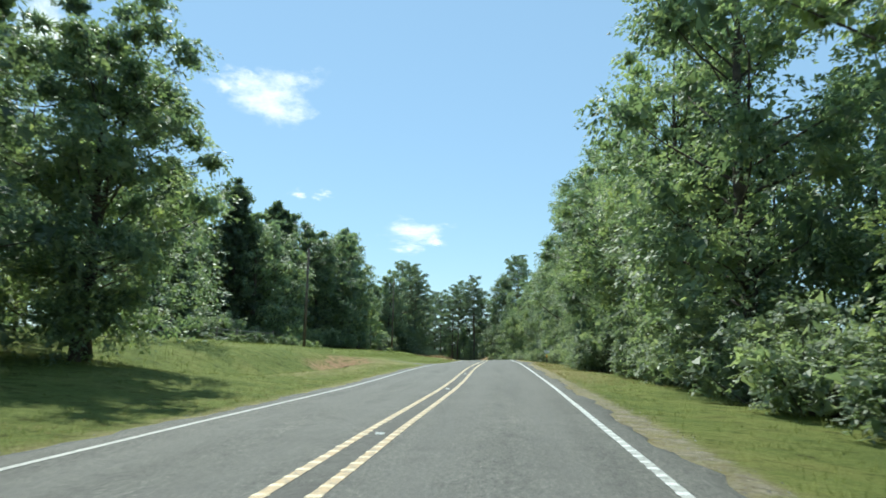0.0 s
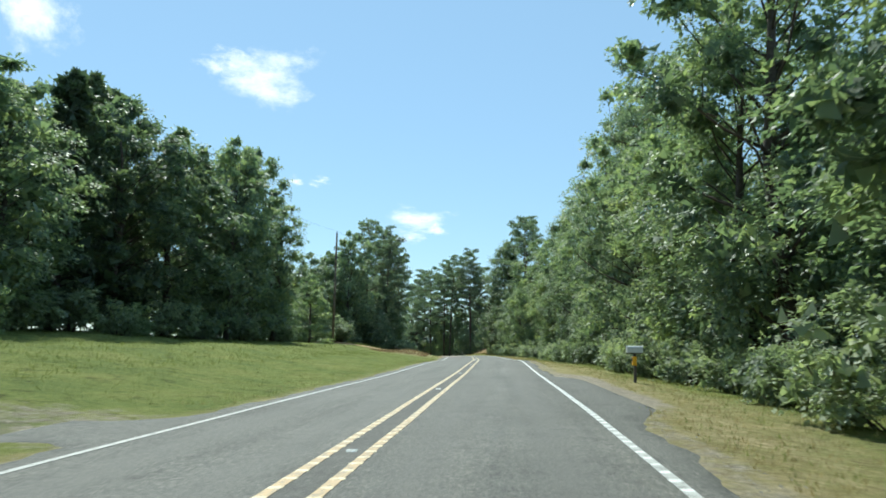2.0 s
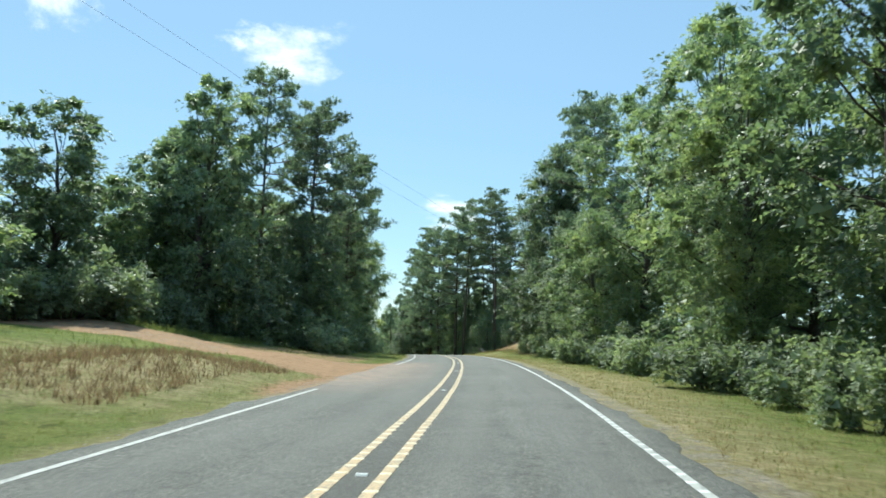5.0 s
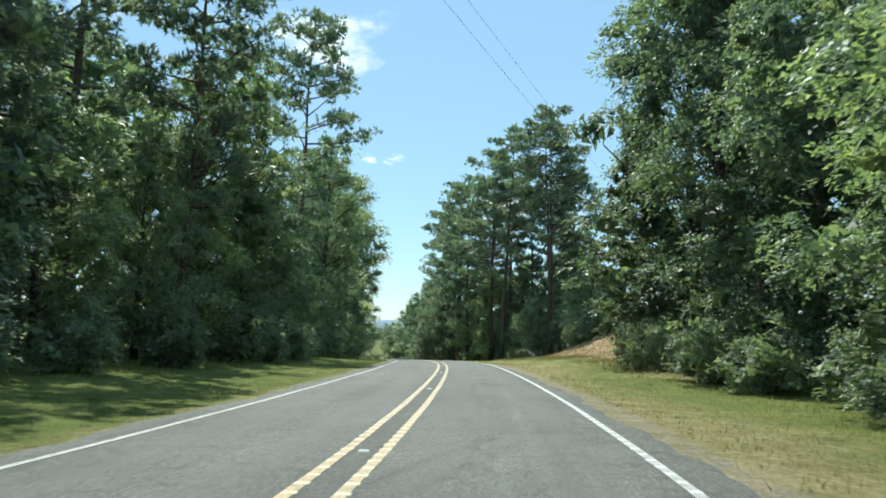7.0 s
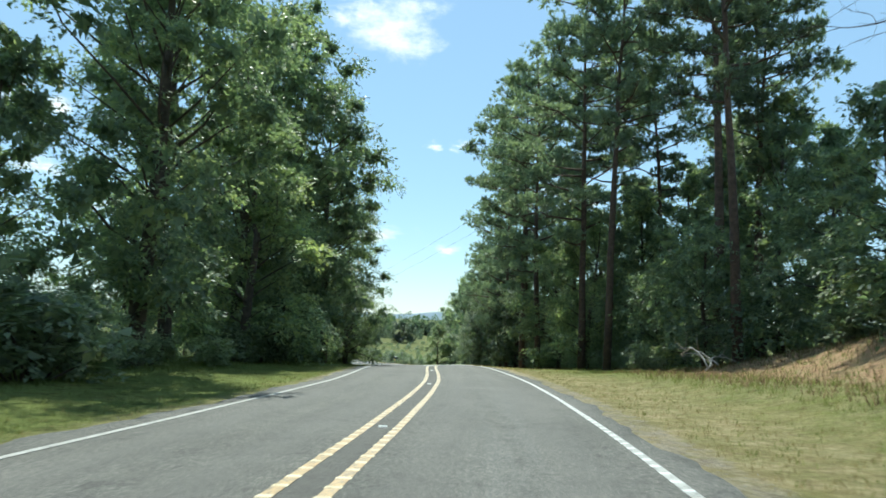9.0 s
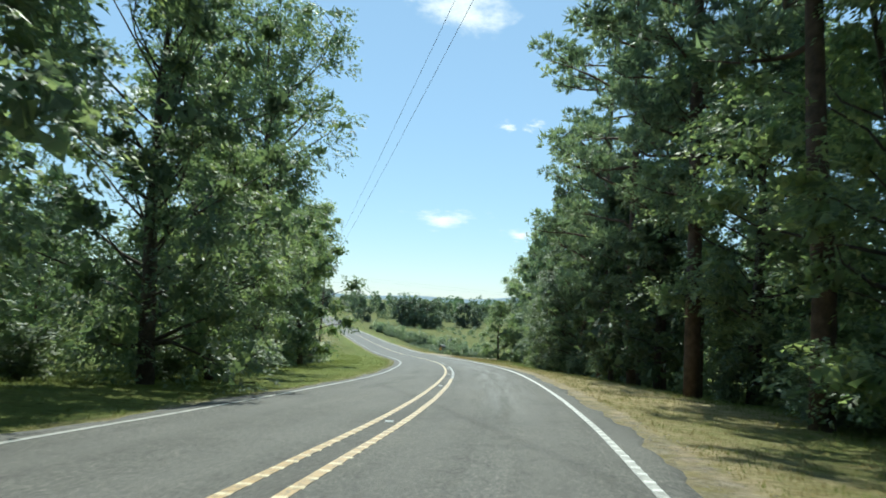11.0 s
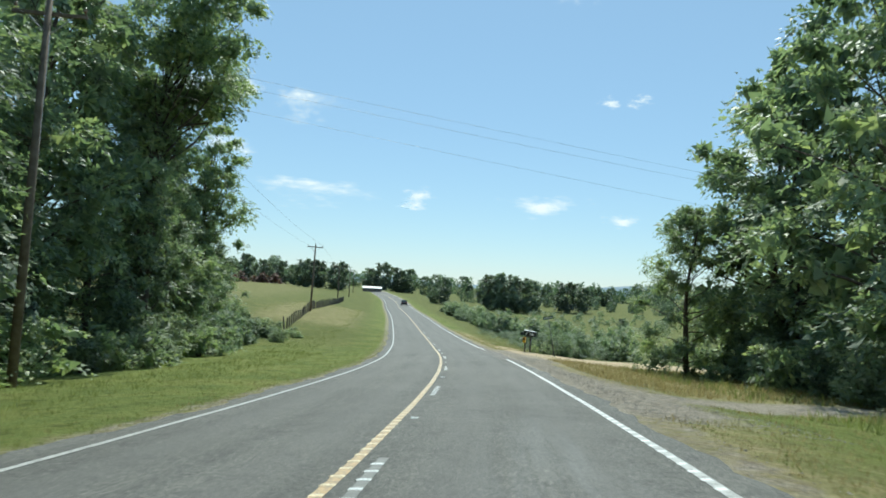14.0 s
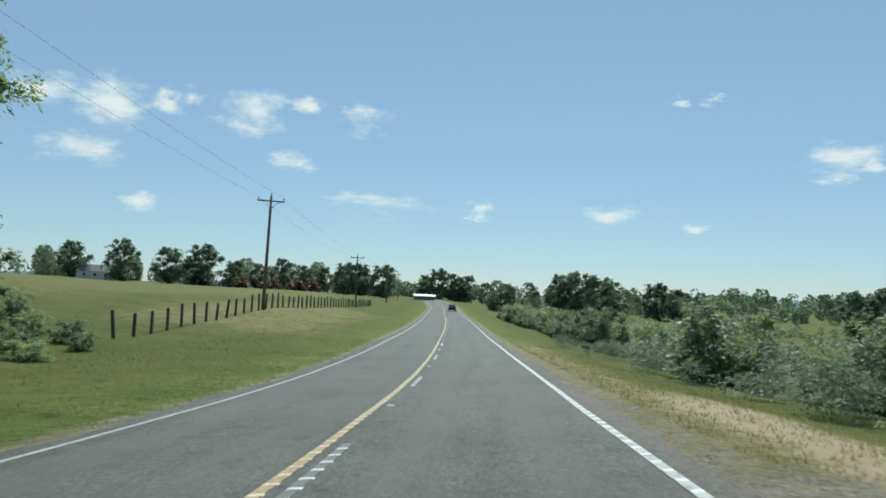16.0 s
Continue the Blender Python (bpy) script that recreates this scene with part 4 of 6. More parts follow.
WOODS_D = [
    ("elm", 421.5, -24.5, 22.9), ("elm", 418, -28.5, 21), ("elm", 420, -26.7, 18.7), ("elm", 414, -26, 15), ("elm", 425, -28, 18), ("oak_b_far", 419, -24, 9),
    ("oak_b_far", 424, -23, 7), ("oak_b_far", 405, -21, 8), ("oak_b_far", 411, -23, 7), ("pine_b", 14.5, -13.9, 23.9), ("oak_b_far", 183, -27, 11.1), ("oak_a_far", 178, -27.5, 12.1),
    ("oak_c_far", 172, -27, 15.6), ("oak_b_far", 187, -24, 11), ("oak_d_far", 186, -15.5, 9), ("oak_b", 190, -13.4, 8), ("oak_b", 197, -12.9, 9), ("oak_d", 203, -12.4, 10),
    ("oak_b", 207.5, -12, 8), ("elm", 217, -16, 17), ("oak_d", 228, -14.5, 15.4), ("oak_d_far", 234, -15.9, 10), ("oak_d_far", 243, -14, 11), ("column", 390, -20.2, 17.5),
]
WOODS_E = [
    ("column", 388, -19.4, 15), ("oak_b_far", 397, -21, 10), ("oak_c_far", 187.5, -24.4, 18.5), ("oak_c_far", 187, -25.1, 17.9), ("oak_c_far", 189, -29, 13.5), ("pine_b", 188, -21.4, 19.9),
]
WOODS_F = [
    ("oak_e", 2, 13.2, 20), ("oak_e", 9, 12.7, 18), ("oak_e", 17, 13.2, 19.3), ("oak_a", 28, 11.4, 21.8), ("oak_e", 35, 12.2, 14.4), ("oak_a", 44, 11.6, 16),
    ("oak_e", 56, 12, 13.7), ("elm", 37, 11, 20), ("oak_e", 54, 11.6, 18.7), ("oak_a", 64.5, 12.1, 19), ("oak_c", 63, 13.7, 16), ("oak_c", 80, 13.2, 25.3),
    ("oak_e", 92, 12.2, 15.5), ("oak_d", 106, 12.4, 19.9), ("pine_c", 105, 13.3, 23.5), ("oak_c", 117, 13.7, 26.5), ("oak_a", 120, 13, 14.5), ("oak_c", 127.5, 13.2, 20.4),
    ("oak_d", 138, 13.2, 15), ("oak_c", 149, 14.7, 22.3), ("oak_e", 157, 12.7, 14.5), ("oak_e", 161.5, 13, 18.8), ("oak_e", 180, 14, 21.3), ("oak_c_far", 166.5, 14.9, 21.6),
]
WOODS_G = [
    ("oak_b", 185, 11.4, 12), ("oak_d", 190, 13, 13.6), ("oak_d", 198, 13.7, 15), ("pine_b", 206, 17, 28.3), ("pine_b", 214, 18.1, 29.5), ("oak_d", 211.5, 13.9, 24.3),
    ("oak_c", 214.5, 14.3, 24.9), ("oak_d", 202, 12.7, 15.5), ("cedar", 218, 12.2, 15.1), ("dead", 242, 19.5, 19.1), ("dead", 250, 23, 19), ("pine_a", 255, 14.5, 27),
    ("pine_a", 263, 19, 23.5), ("pine_a", 261, 15.9, 31.2), ("pine_b", 265.5, 20.4, 23.8), ("pine_a", 268.5, 11.4, 30.8), ("pine_a", 275, 17, 25), ("pine_b", 274, 10.7, 29.7),
    ("pine_a", 281, 14.3, 29.3), ("pine_b", 286.5, 9.2, 29), ("pine_a", 289, 13, 27), ("pine_b", 298, 9.7, 31.4), ("pine_b", 300, 10.5, 27.5), ("pine_c", 308, 9.8, 29),
]
WOODS_H = [
    ("pine_c", 319, 10.6, 28.5), ("pine_c", 325, 12, 19), ("oak_d_far", 258, 14, 8), ("oak_b", 266, 14.2, 7), ("oak_b", 277, 11.7, 13), ("oak_b", 286, 11, 13),
    ("oak_a", 297, 11.7, 15), ("pine_c", 305, 10.6, 15.5), ("pine_c", 313, 11.2, 15.5), ("pine_c", 321, 11.6, 15.5), ("oak_d", 329, 11.2, 13), ("pine_c", 337.5, 12.9, 20.2),
    ("pine_c", 337.5, 11.9, 18.1), ("oak_a", 338, 12.2, 12), ("oak_d", 343, 13.7, 11.5), ("oak_d", 331, 12.2, 13), ("oak_c_far", 376, 30, 21), ("oak_d_far", 381, 36, 18),
    ("oak_d_far", 374, 35, 17), ("oak_d_far", 371, 17.6, 20.7), ("oak_d_far", 384, 19.2, 19.5), ("oak_c_far", 373, 23.9, 23.1), ("oak_c_far", 383, 25.3, 27.3), ("oak_a_far", 382, 19.4, 17.2),
]
WOODS_I = [
    ("oak_d_far", 247, 16.5, 9.5), ("oak_d_far", 252, 17.5, 10), ("oak_b_far", 243, 19.5, 9), ("oak_b", 383, 13.8, 10), ("oak_d_far", 262, 20, 16), ("oak_d_far", 270, 21, 18),
    ("oak_d_far", 278, 20, 17), ("oak_d_far", 286, 18, 18), ("oak_d_far", 294, 17, 17), ("oak_d_far", 302, 16, 18), ("oak_d_far", 256, 20, 12), ("oak_d_far", 275, 15.5, 14),
    ("oak_d", 344, 11.4, 9), ("oak_b", 340, 11, 8), ("oak_b", 347.5, 11.6, 7), ("oak_a", 86, 13.9, 18.2), ("oak_a", 97, 14, 16.5), ("cedar", 314.5, 10.2, 12),
    ("cedar", 305, 10.2, 10.5), ("cedar", 309.8, 10.6, 12.5),
]
for k, (kind, s, d, h) in enumerate(WOODS_A + WOODS_B + WOODS_C + WOODS_D + WOODS_E + WOODS_F + WOODS_G + WOODS_H + WOODS_I):
    plant(kind, s, d, h, turn=heading(s) if kind == "umbrella" else k * 137.5, wide=(0.88 + 0.2 * (k * 0.618 % 1)) * (0.88 if h > 20 and "oak" in kind else 1))

# deeper rows, which close the woods
for s in np.arange(-28, 392, 6.5):
    for side in (-1, 1):
        if side > 0 and (s > 348 or 214 < s < 262) or side < 0 and s > 380:
            continue
        first = 20.0
        if side < 0:
            first = 24 if s < 42 else 35 if s < 165 else 27 if s < 185 else 20
        if 224 < s < 262 and side < 0:
            first = 27
        for row in range(1 if 224 < s < 300 or s % 13 > 6.4 else 2):
            h = rng.uniform(7, 9.5) if side < 0 and 138 < s < 187 else rng.uniform(13, 18) if s < 224 else rng.uniform(9, 12)
            plant("back_oak" if rng.random() < 0.75 else "back_pine", s + rng.uniform(-2.5, 2.5), side * (first + row * 6.5 + rng.uniform(-2, 2)), h)

# bushes along the edges of the woods: side, from, to, distance, step, kinds, height
for side, s0, s1, d0, d1, step, kinds, h0, h1 in (
    (1, 4, 48, 8.8, 10, 2.8, ("bush_a", "bush_c"), 2.2, 3.6), (1, 66, 216, 9, 11, 4.2, ("bush_a", "bush_c", "bush_a"), 1.6, 3.2),
    (1, 258, 350, 10.2, 12.5, 4.4, ("bush_a", "bush_c"), 1.2, 2.6), (-1, 8, 20, 13, 16, 3.4, ("bush_a",), 1.5, 2.6), (-1, 164, 192, 19.5, 26, 1.3, ("bush_c", "bush_a"), 2.4, 4.4), (-1, 58, 160, 23, 28, 4.0, ("bush_a", "bush_c", "bush_b"), 1.5, 3.2),
    (-1, 178, 300, 9, 12, 3.8, ("bush_a", "bush_c"), 1.6, 3.4), (-1, 300, 338, 11.5, 15, 3.0, ("bush_a", "bush_c", "bush_b"), 1.6, 3.6), (-1, 338, 395, 15, 18, 3.0, ("bush_a", "bush_c", "bush_b"), 1.6, 3.6), (-1, 396, 428, 16.5, 22, 1.9, ("bush_d",), 1.4, 3.0),
    (1, 402, 560, 12.5, 17, 3.4, ("bush_d",), 1.6, 4.2), (1, 396, 470, 18, 40, 4.0, ("bush_b", "bush_d"), 1.0, 2.4), (1, 374, 386, 13, 15, 4, ("bush_b",), 0.7, 1.2),
    (1, 398.5, 404, 8.6, 12, 1.3, ("bush_d",), 1.3, 2.4), (1, 368, 384, 15.5, 18, 1.6, ("bush_c", "bush_d"), 2.0, 3.6), (1, 224, 250, 14.5, 19, 3.4, ("bush_b", "bush_a"), 1.4, 2.6), (-1, 392, 424, 13.5, 17, 2.6, ("bush_d", "bush_b"), 0.7, 1.4)):
    for s in np.arange(s0, s1, step):
        plant(kinds[rng.integers(len(kinds))], s + rng.uniform(-0.8, 0.8), side * rng.uniform(d0, d1), rng.uniform(h0, h1), wide=rng.uniform(0.9, 1.3))


for s, d, h in ((70, -19.4, 1.2), (72.5, -20, 1.0), (66, -20.8, 1.3), (75.5, -18.6, 1.0), (62, -21.8, 0.9), (51.5, 9.2, 1.2), (55, 9.4, 1.3), (140, -18.6, 1.0)):
    plant("bush_b", s, d, h, wide=1.3)


for kind, s, d, h in (("bush_a", 47.0, 8.0, 2.2), ("bush_c", 50.0, 8.3, 2.9), ("bush_a", 53.0, 8.2, 2.4), ("bush_d", 56.5, 8.4, 2.2), ("bush_a", 60.5, 8.6, 2.0)):
    plant(kind, s, d, h, wide=1.1)


def undergrowth(s0, s1, d0, d1, low, high, per_metre, size, mat, label):
    """A thicket of saplings and vines along the road, as one object."""
    g = np.random.default_rng(int(s0 * 3 + high * 11 + (d0 > 0)))
    n = int((s1 - s0) * 0.9)
    cs, cd = g.uniform(s0, s1, n), g.uniform(min(d0, d1), max(d0, d1), n)
    hh = g.uniform(low, high, n)
    count = int((s1 - s0) * per_metre / 9)
    pick = g.choice(n, count, p=hh / hh.sum())
    dirs = unit(g.normal(0, 1, (count, 3)))
    lift = g.random(count) ** 0.8
    wide = (0.9 + 0.16 * hh[pick]) * np.sin(math.pi * (0.2 + 0.75 * lift)) ** 0.6 * g.uniform(0.5, 1.1, count)
    x, y, z = spot(cs, cd)
    pts = np.stack([x[pick] + dirs[:, 0] * wide, y[pick] + dirs[:, 1] * wide, z[pick] + hh[pick] * lift + 0.1], -1)
    v, f = triangles(sprays(pts, dirs, size * 0.62, g, 12, 2.0 * size + 0.12))
    return tagged(new("undergrowth", mesh_of("undergrowth", v, f, mat)), label, "undergrowth", kind="stuff")


for s0, s1, d0, d1, low, high, per, size, mat in (
    (-5, 220, 12, 17, 3, 8, 420, 0.27, LEAF), (255, 352, 12, 17.5, 4, 9, 600, 0.25, LEAF), (5, 46, -16, -20, 3, 7, 240, 0.36, LEAF), (48, 165, -28, -34, 4, 10, 240, 0.42, LEAF),
    (176, 206, -12, -17, 4, 9, 520, 0.26, LEAF), (206, 300, -12.5, -17, 3, 7, 420, 0.24, LEAF_LIGHT), (300, 345, -14, -18, 3, 8, 460, 0.26, LEAF_LIGHT), (345, 395, -19, -24, 5, 13, 420, 0.34, LEAF), (398, 424, -22, -28, 2, 5, 240, 0.3, LEAF_LIGHT),
    (370, 386, 18, 26, 4, 11, 520, 0.34, LEAF), (372, 386, 26, 44, 4, 10, 420, 0.36, LEAF), (364, 368, 23, 36, 0.4, 1.1, 900, 0.13, LEAF), (229, 258, 13, 18.5, 1.5, 4.5, 260, 0.28, LEAF), (397, 452, 9.5, 17, 0.6, 2.0, 900, 0.115, HAZED_LEAF), (395, 400, 7.4, 10, 0.3, 0.9, 500, 0.13, LEAF_LIGHT), (150, 190, -24, -33, 3, 8, 620, 0.3, LEAF_LIGHT), (402, 620, 20, 120, 0.8, 2.4, 260, 0.4, LEAF), (397.5, 404, 7.8, 12, 0.7, 1.7, 700, 0.16, LEAF)):
    undergrowth(s0, s1, d0, d1, low, high, per, size, mat, "thick undergrowth of saplings and vines under the trees" if high > 3 else "scattered scrub in the rough field")

# ---- far country ----
def clumps(name, path, height, depth, count, size, mat, label):
    """A far belt of woods along a path of places, as one object."""
    g = np.random.default_rng(len(path) * 31 + int(height * 7))
    path = np.array(path, float)
    seg = np.linalg.norm(np.diff(path, axis=0), axis=1)
    cum = np.r_[0, np.cumsum(seg)]
    n = int(cum[-1] / (height * 0.42))
    u = np.sort(g.uniform(0, cum[-1], n))
    cx, cy = np.interp(u, cum, path[:, 0]), np.interp(u, cum, path[:, 1])
    cx, cy = cx + g.normal(0, depth, n), cy + g.normal(0, depth, n)
    hh = height * g.uniform(0.6, 1.15, n)
    cz = np.array([floor_at(a, b) for a, b in zip(cx, cy)])
    pick = g.integers(0, n, count)
    dirs = unit(g.normal(0, 1, (count, 3)))
    lift = g.uniform(0.02, 1.0, count)
    wide = hh[pick] * 0.34 * np.sin(math.pi * (0.12 + 0.82 * lift)) ** 0.5
    pts = np.stack([cx[pick] + dirs[:, 0] * wide, cy[pick] + dirs[:, 1] * wide, cz[pick] + hh[pick] * lift], -1)
    v, q = leaves(pts, dirs, size, size * 0.75, g)
    return tagged(new(name, mesh_of(name, v, q, mat)), label, "woods", kind="stuff")


def eye_place(bearing, away, lift=0.0):
    """A place by its bearing (degrees left of the first heading) and distance from the end of the walk."""
    x, y = -45.6 - math.sin(radians(bearing)) * away, 382.5 + math.cos(radians(bearing)) * away
    return Vector((x, y, floor_at(x, y) + lift))


# single trees in the fields: bearing, distance, height
for b, away, h, w in ((59.5, 300, 14, 1.0), (56.3, 280, 16, 0.9), (53.0, 285, 14, 1.2), (50.6, 290, 17, 1.1), (48.2, 310, 12, 1.1), (46.5, 330, 12, 1.2), (44.6, 330, 15, 0.9), (43.0, 345, 13, 1.2), (41.3, 350, 13, 1.2),
                      (39.6, 300, 14, 1.1), (38.4, 298, 14, 1.0), (36.6, 290, 14, 1.2), (27.7, 240, 7, 1.1), (26.7, 235, 8, 1.0), (22.3, 230, 14, 1.0), (20.9, 225, 15, 1.1), (19.4, 220, 14, 1.15), (18.3, 235, 13, 1.0), (15.0, 250, 13, 1.1),
                      (13.5, 255, 11, 1.0), (1.2, 185, 11.5, 1.0), (-0.6, 182, 12.5, 1.1), (-2.4, 190, 11, 1.0), (8.8, 170, 3.0, 1.4), (32.1, 420, 19, 1.0), (31.0, 425, 17, 1.1), (29.7, 430, 17, 1.1), (33.2, 425, 15, 1.2), (30.3, 440, 14, 1.3)):
    plant("far_oak", 0, 0, h, wide=w, place=eye_place(b, away, -0.25))
for b, away in ((47.6, 300), (45.4, 310), (43.4, 318), (42.3, 322)):
    plant("myrtle", 0, 0, 5.0, wide=1.3, place=eye_place(b, away, -0.15))
# the farthest woods carry the haze in the leaf colour itself
HAZE = leaf_material("hazed_far_leaves", (0.05, 0.085, 0.055), (0.085, 0.125, 0.075), (0.11, 0.15, 0.085), 0.3)
belt = lambda b0, b1, away: [tuple(eye_place(b, away))[:2] for b in np.linspace(b0, b1, 14)]
clumps("woodland", belt(62, 36, 380), 14, 9, 16000, 1.4, HAZED_LEAF, "dark woods behind the pasture on the hill")
clumps("woodland", belt(27, -10, 400), 13, 12, 22000, 1.4, HAZED_LEAF, "belt of woods beyond the green field")
clumps("woodland", belt(24, -9, 300), 6, 9, 9000, 0.9, HAZED_LEAF, "hedgerow trees across the rough field")
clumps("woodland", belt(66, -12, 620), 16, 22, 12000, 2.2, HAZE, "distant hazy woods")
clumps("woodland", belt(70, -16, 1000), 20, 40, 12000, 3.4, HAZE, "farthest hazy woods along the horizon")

# the farthest hills, the blue of the haze put into their colour
RIDGE = plain("hazed_hills", [(0.3, (0.16, 0.22, 0.26)), (0.7, (0.2, 0.26, 0.3))], 0.01, 1.0, bumps=0.0)
bear = np.linspace(95, -45, 90)
tops = 32 + 14 * np.sin(bear * 0.21) + 8 * np.sin(bear * 0.63 + 1)
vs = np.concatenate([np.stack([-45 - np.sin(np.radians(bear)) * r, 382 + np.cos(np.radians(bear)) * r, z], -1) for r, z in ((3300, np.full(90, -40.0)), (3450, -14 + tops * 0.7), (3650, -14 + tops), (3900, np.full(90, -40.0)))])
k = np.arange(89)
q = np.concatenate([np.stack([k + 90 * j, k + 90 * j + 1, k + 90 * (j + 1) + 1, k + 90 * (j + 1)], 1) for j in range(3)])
tagged(new("backdrop", mesh_of("backdrop", vs, q, RIDGE, True)), "low hills on the horizon, tinted blue for haze", "hills", kind="structure")

# ---- clouds ----
CLOUD = bpy.data.materials.new("cloud")
CLOUD.use_nodes = True
n_, l_ = CLOUD.node_tree.nodes, CLOUD.node_tree.links
n_.remove(n_["Principled BSDF"])
c_ = place_coords(n_)
info = n_.new("ShaderNodeObjectInfo")
shift = n_.new("ShaderNodeVectorMath")
shift.operation = "MULTIPLY_ADD"
l_.new(c_, shift.inputs[0])
shift.inputs[1].default_value = (1, 1, 1)
grow = n_.new("ShaderNodeVectorMath")
grow.operation = "SCALE"
grow.inputs[0].default_value = (17, 5, 9)
l_.new(info.outputs["Random"], grow.inputs["Scale"])
l_.new(grow.outputs[0], shift.inputs[2])
puff = noise_node(n_, l_, 1.9, 7, shift.outputs[0], 0.62)
ln_ = n_.new("ShaderNodeVectorMath")
ln_.operation = "LENGTH"
l_.new(c_, ln_.inputs[0])
thick = n_.new("ShaderNodeMath")
thick.operation = "MULTIPLY_ADD"
l_.new(puff, thick.inputs[0])
thick.inputs[1].default_value = 2.3
fade = n_.new("ShaderNodeMath")
fade.operation = "MULTIPLY_ADD"
l_.new(ln_.outputs["Value"], fade.inputs[0])
fade.inputs[1].default_value, fade.inputs[2].default_value = -1.35, -0.45
l_.new(fade.outputs[0], thick.inputs[2])
dens = n_.new("ShaderNodeMapRange")
dens.interpolation_type = "SMOOTHSTEP"
l_.new(thick.outputs[0], dens.inputs[0])
dens.inputs[1].default_value, dens.inputs[2].default_value = 0.0, 0.85
# the sunlit white of the clouds is given off by the cards themselves
clear, glow, blend = n_.new("ShaderNodeBsdfTransparent"), n_.new("ShaderNodeEmission"), n_.new("ShaderNodeMixShader")
glow.inputs[0].default_value, glow.inputs[1].default_value = (0.93, 0.95, 0.97, 1), 0.9
l_.new(dens.outputs[0], blend.inputs[0])
l_.new(clear.outputs[0], blend.inputs[1])
l_.new(glow.outputs[0], blend.inputs[2])
l_.new(blend.outputs[0], n_["Material Output"].inputs[0])
uu, vv = np.meshgrid(np.linspace(-1, 1, 13), np.linspace(-1, 1, 9), indexing="ij")
idx = np.arange(117).reshape(13, 9)
CLOUD_MESH = mesh_of("cloud", np.stack([uu, vv, -0.15 * (uu**2 + vv**2)], -1), np.stack([idx[:-1, :-1], idx[1:, :-1], idx[1:, 1:], idx[:-1, 1:]], -1).reshape(-1, 4), CLOUD, True)
# bearing, elevation, width and height in degrees
for b, e, w, h in ((16.8, 24.5, 8.0, 4.8), (20.6, 25.0, 4.4, 2.6), (11.4, 14.5, 1.9, 0.8), (13.6, 14.5, 1.6, 0.8), (0.7, 9.8, 2.0, 1.1), (2.9, 9.0, 2.6, 0.9), (37.5, 26.2, 5.0, 5.4),
                   (56.5, 13.1, 6.5, 3.2), (61.1, 13.2, 5.5, 2.6), (52.9, 13.4, 2.6, 1.7), (51.1, 14.0, 2.0, 1.4), (46.4, 13.5, 5.6, 3.4), (42.7, 14.3, 3.2, 1.3), (37.7, 13.5, 3.8, 2.2), (43.1, 9.7, 3.8, 1.8), (58.9, 9.8, 5.2, 2.6),
                   (36.7, 6.9, 7.0, 2.0), (28.4, 7.0, 2.2, 1.2), (28.8, 6.2, 2.0, 0.8), (18.5, 6.6, 5.4, 1.7), (2.3, 10.5, 5.0, 2.0), (12.3, 5.6, 2.6, 1.0), (54.5, 6.1, 3.0, 1.3)):
    away = 1300.0 if e > 20 else 1800.0 if e == 14.5 else 4100.0
    way = Vector((-math.sin(radians(b)) * math.cos(radians(e)), math.cos(radians(b)) * math.cos(radians(e)), math.sin(radians(e))))
    at_ = Vector((-20, 300, -5)) + way * away
    ob = tagged(new("cloud", CLOUD_MESH), "small white fair-weather cloud in a blue sky", "cloud", kind="structure")
    ob.matrix_world = look(at_, at_ + way) @ Matrix.Diagonal((away * radians(w) * 1.1, away * radians(h) * 1.1, away * 0.03, 1))

# ---- poles and wires ----
METAL = plain("galvanised_metal", [(0.3, (0.35, 0.36, 0.37)), (0.7, (0.5, 0.51, 0.52))], 8, 0.45, 0.7, 0.1)
GLASSY = plain("brown_porcelain", [(0.3, (0.16, 0.09, 0.05)), (0.7, (0.22, 0.13, 0.08))], 8, 0.25, 0, 0.05)
WIRE = plain("wire", [(0.3, (0.05, 0.05, 0.055)), (0.7, (0.1, 0.1, 0.1))], 8, 0.5, 0.3, 0.05)


def cylinder(bm, r0, r1, h, m=None, sides=12):
    bmesh.ops.create_cone(bm, cap_ends=True, segments=sides, radius1=r0, radius2=r1, depth=h, matrix=(m or Matrix()) @ Matrix.Translation((0, 0, h / 2)))
    return bm


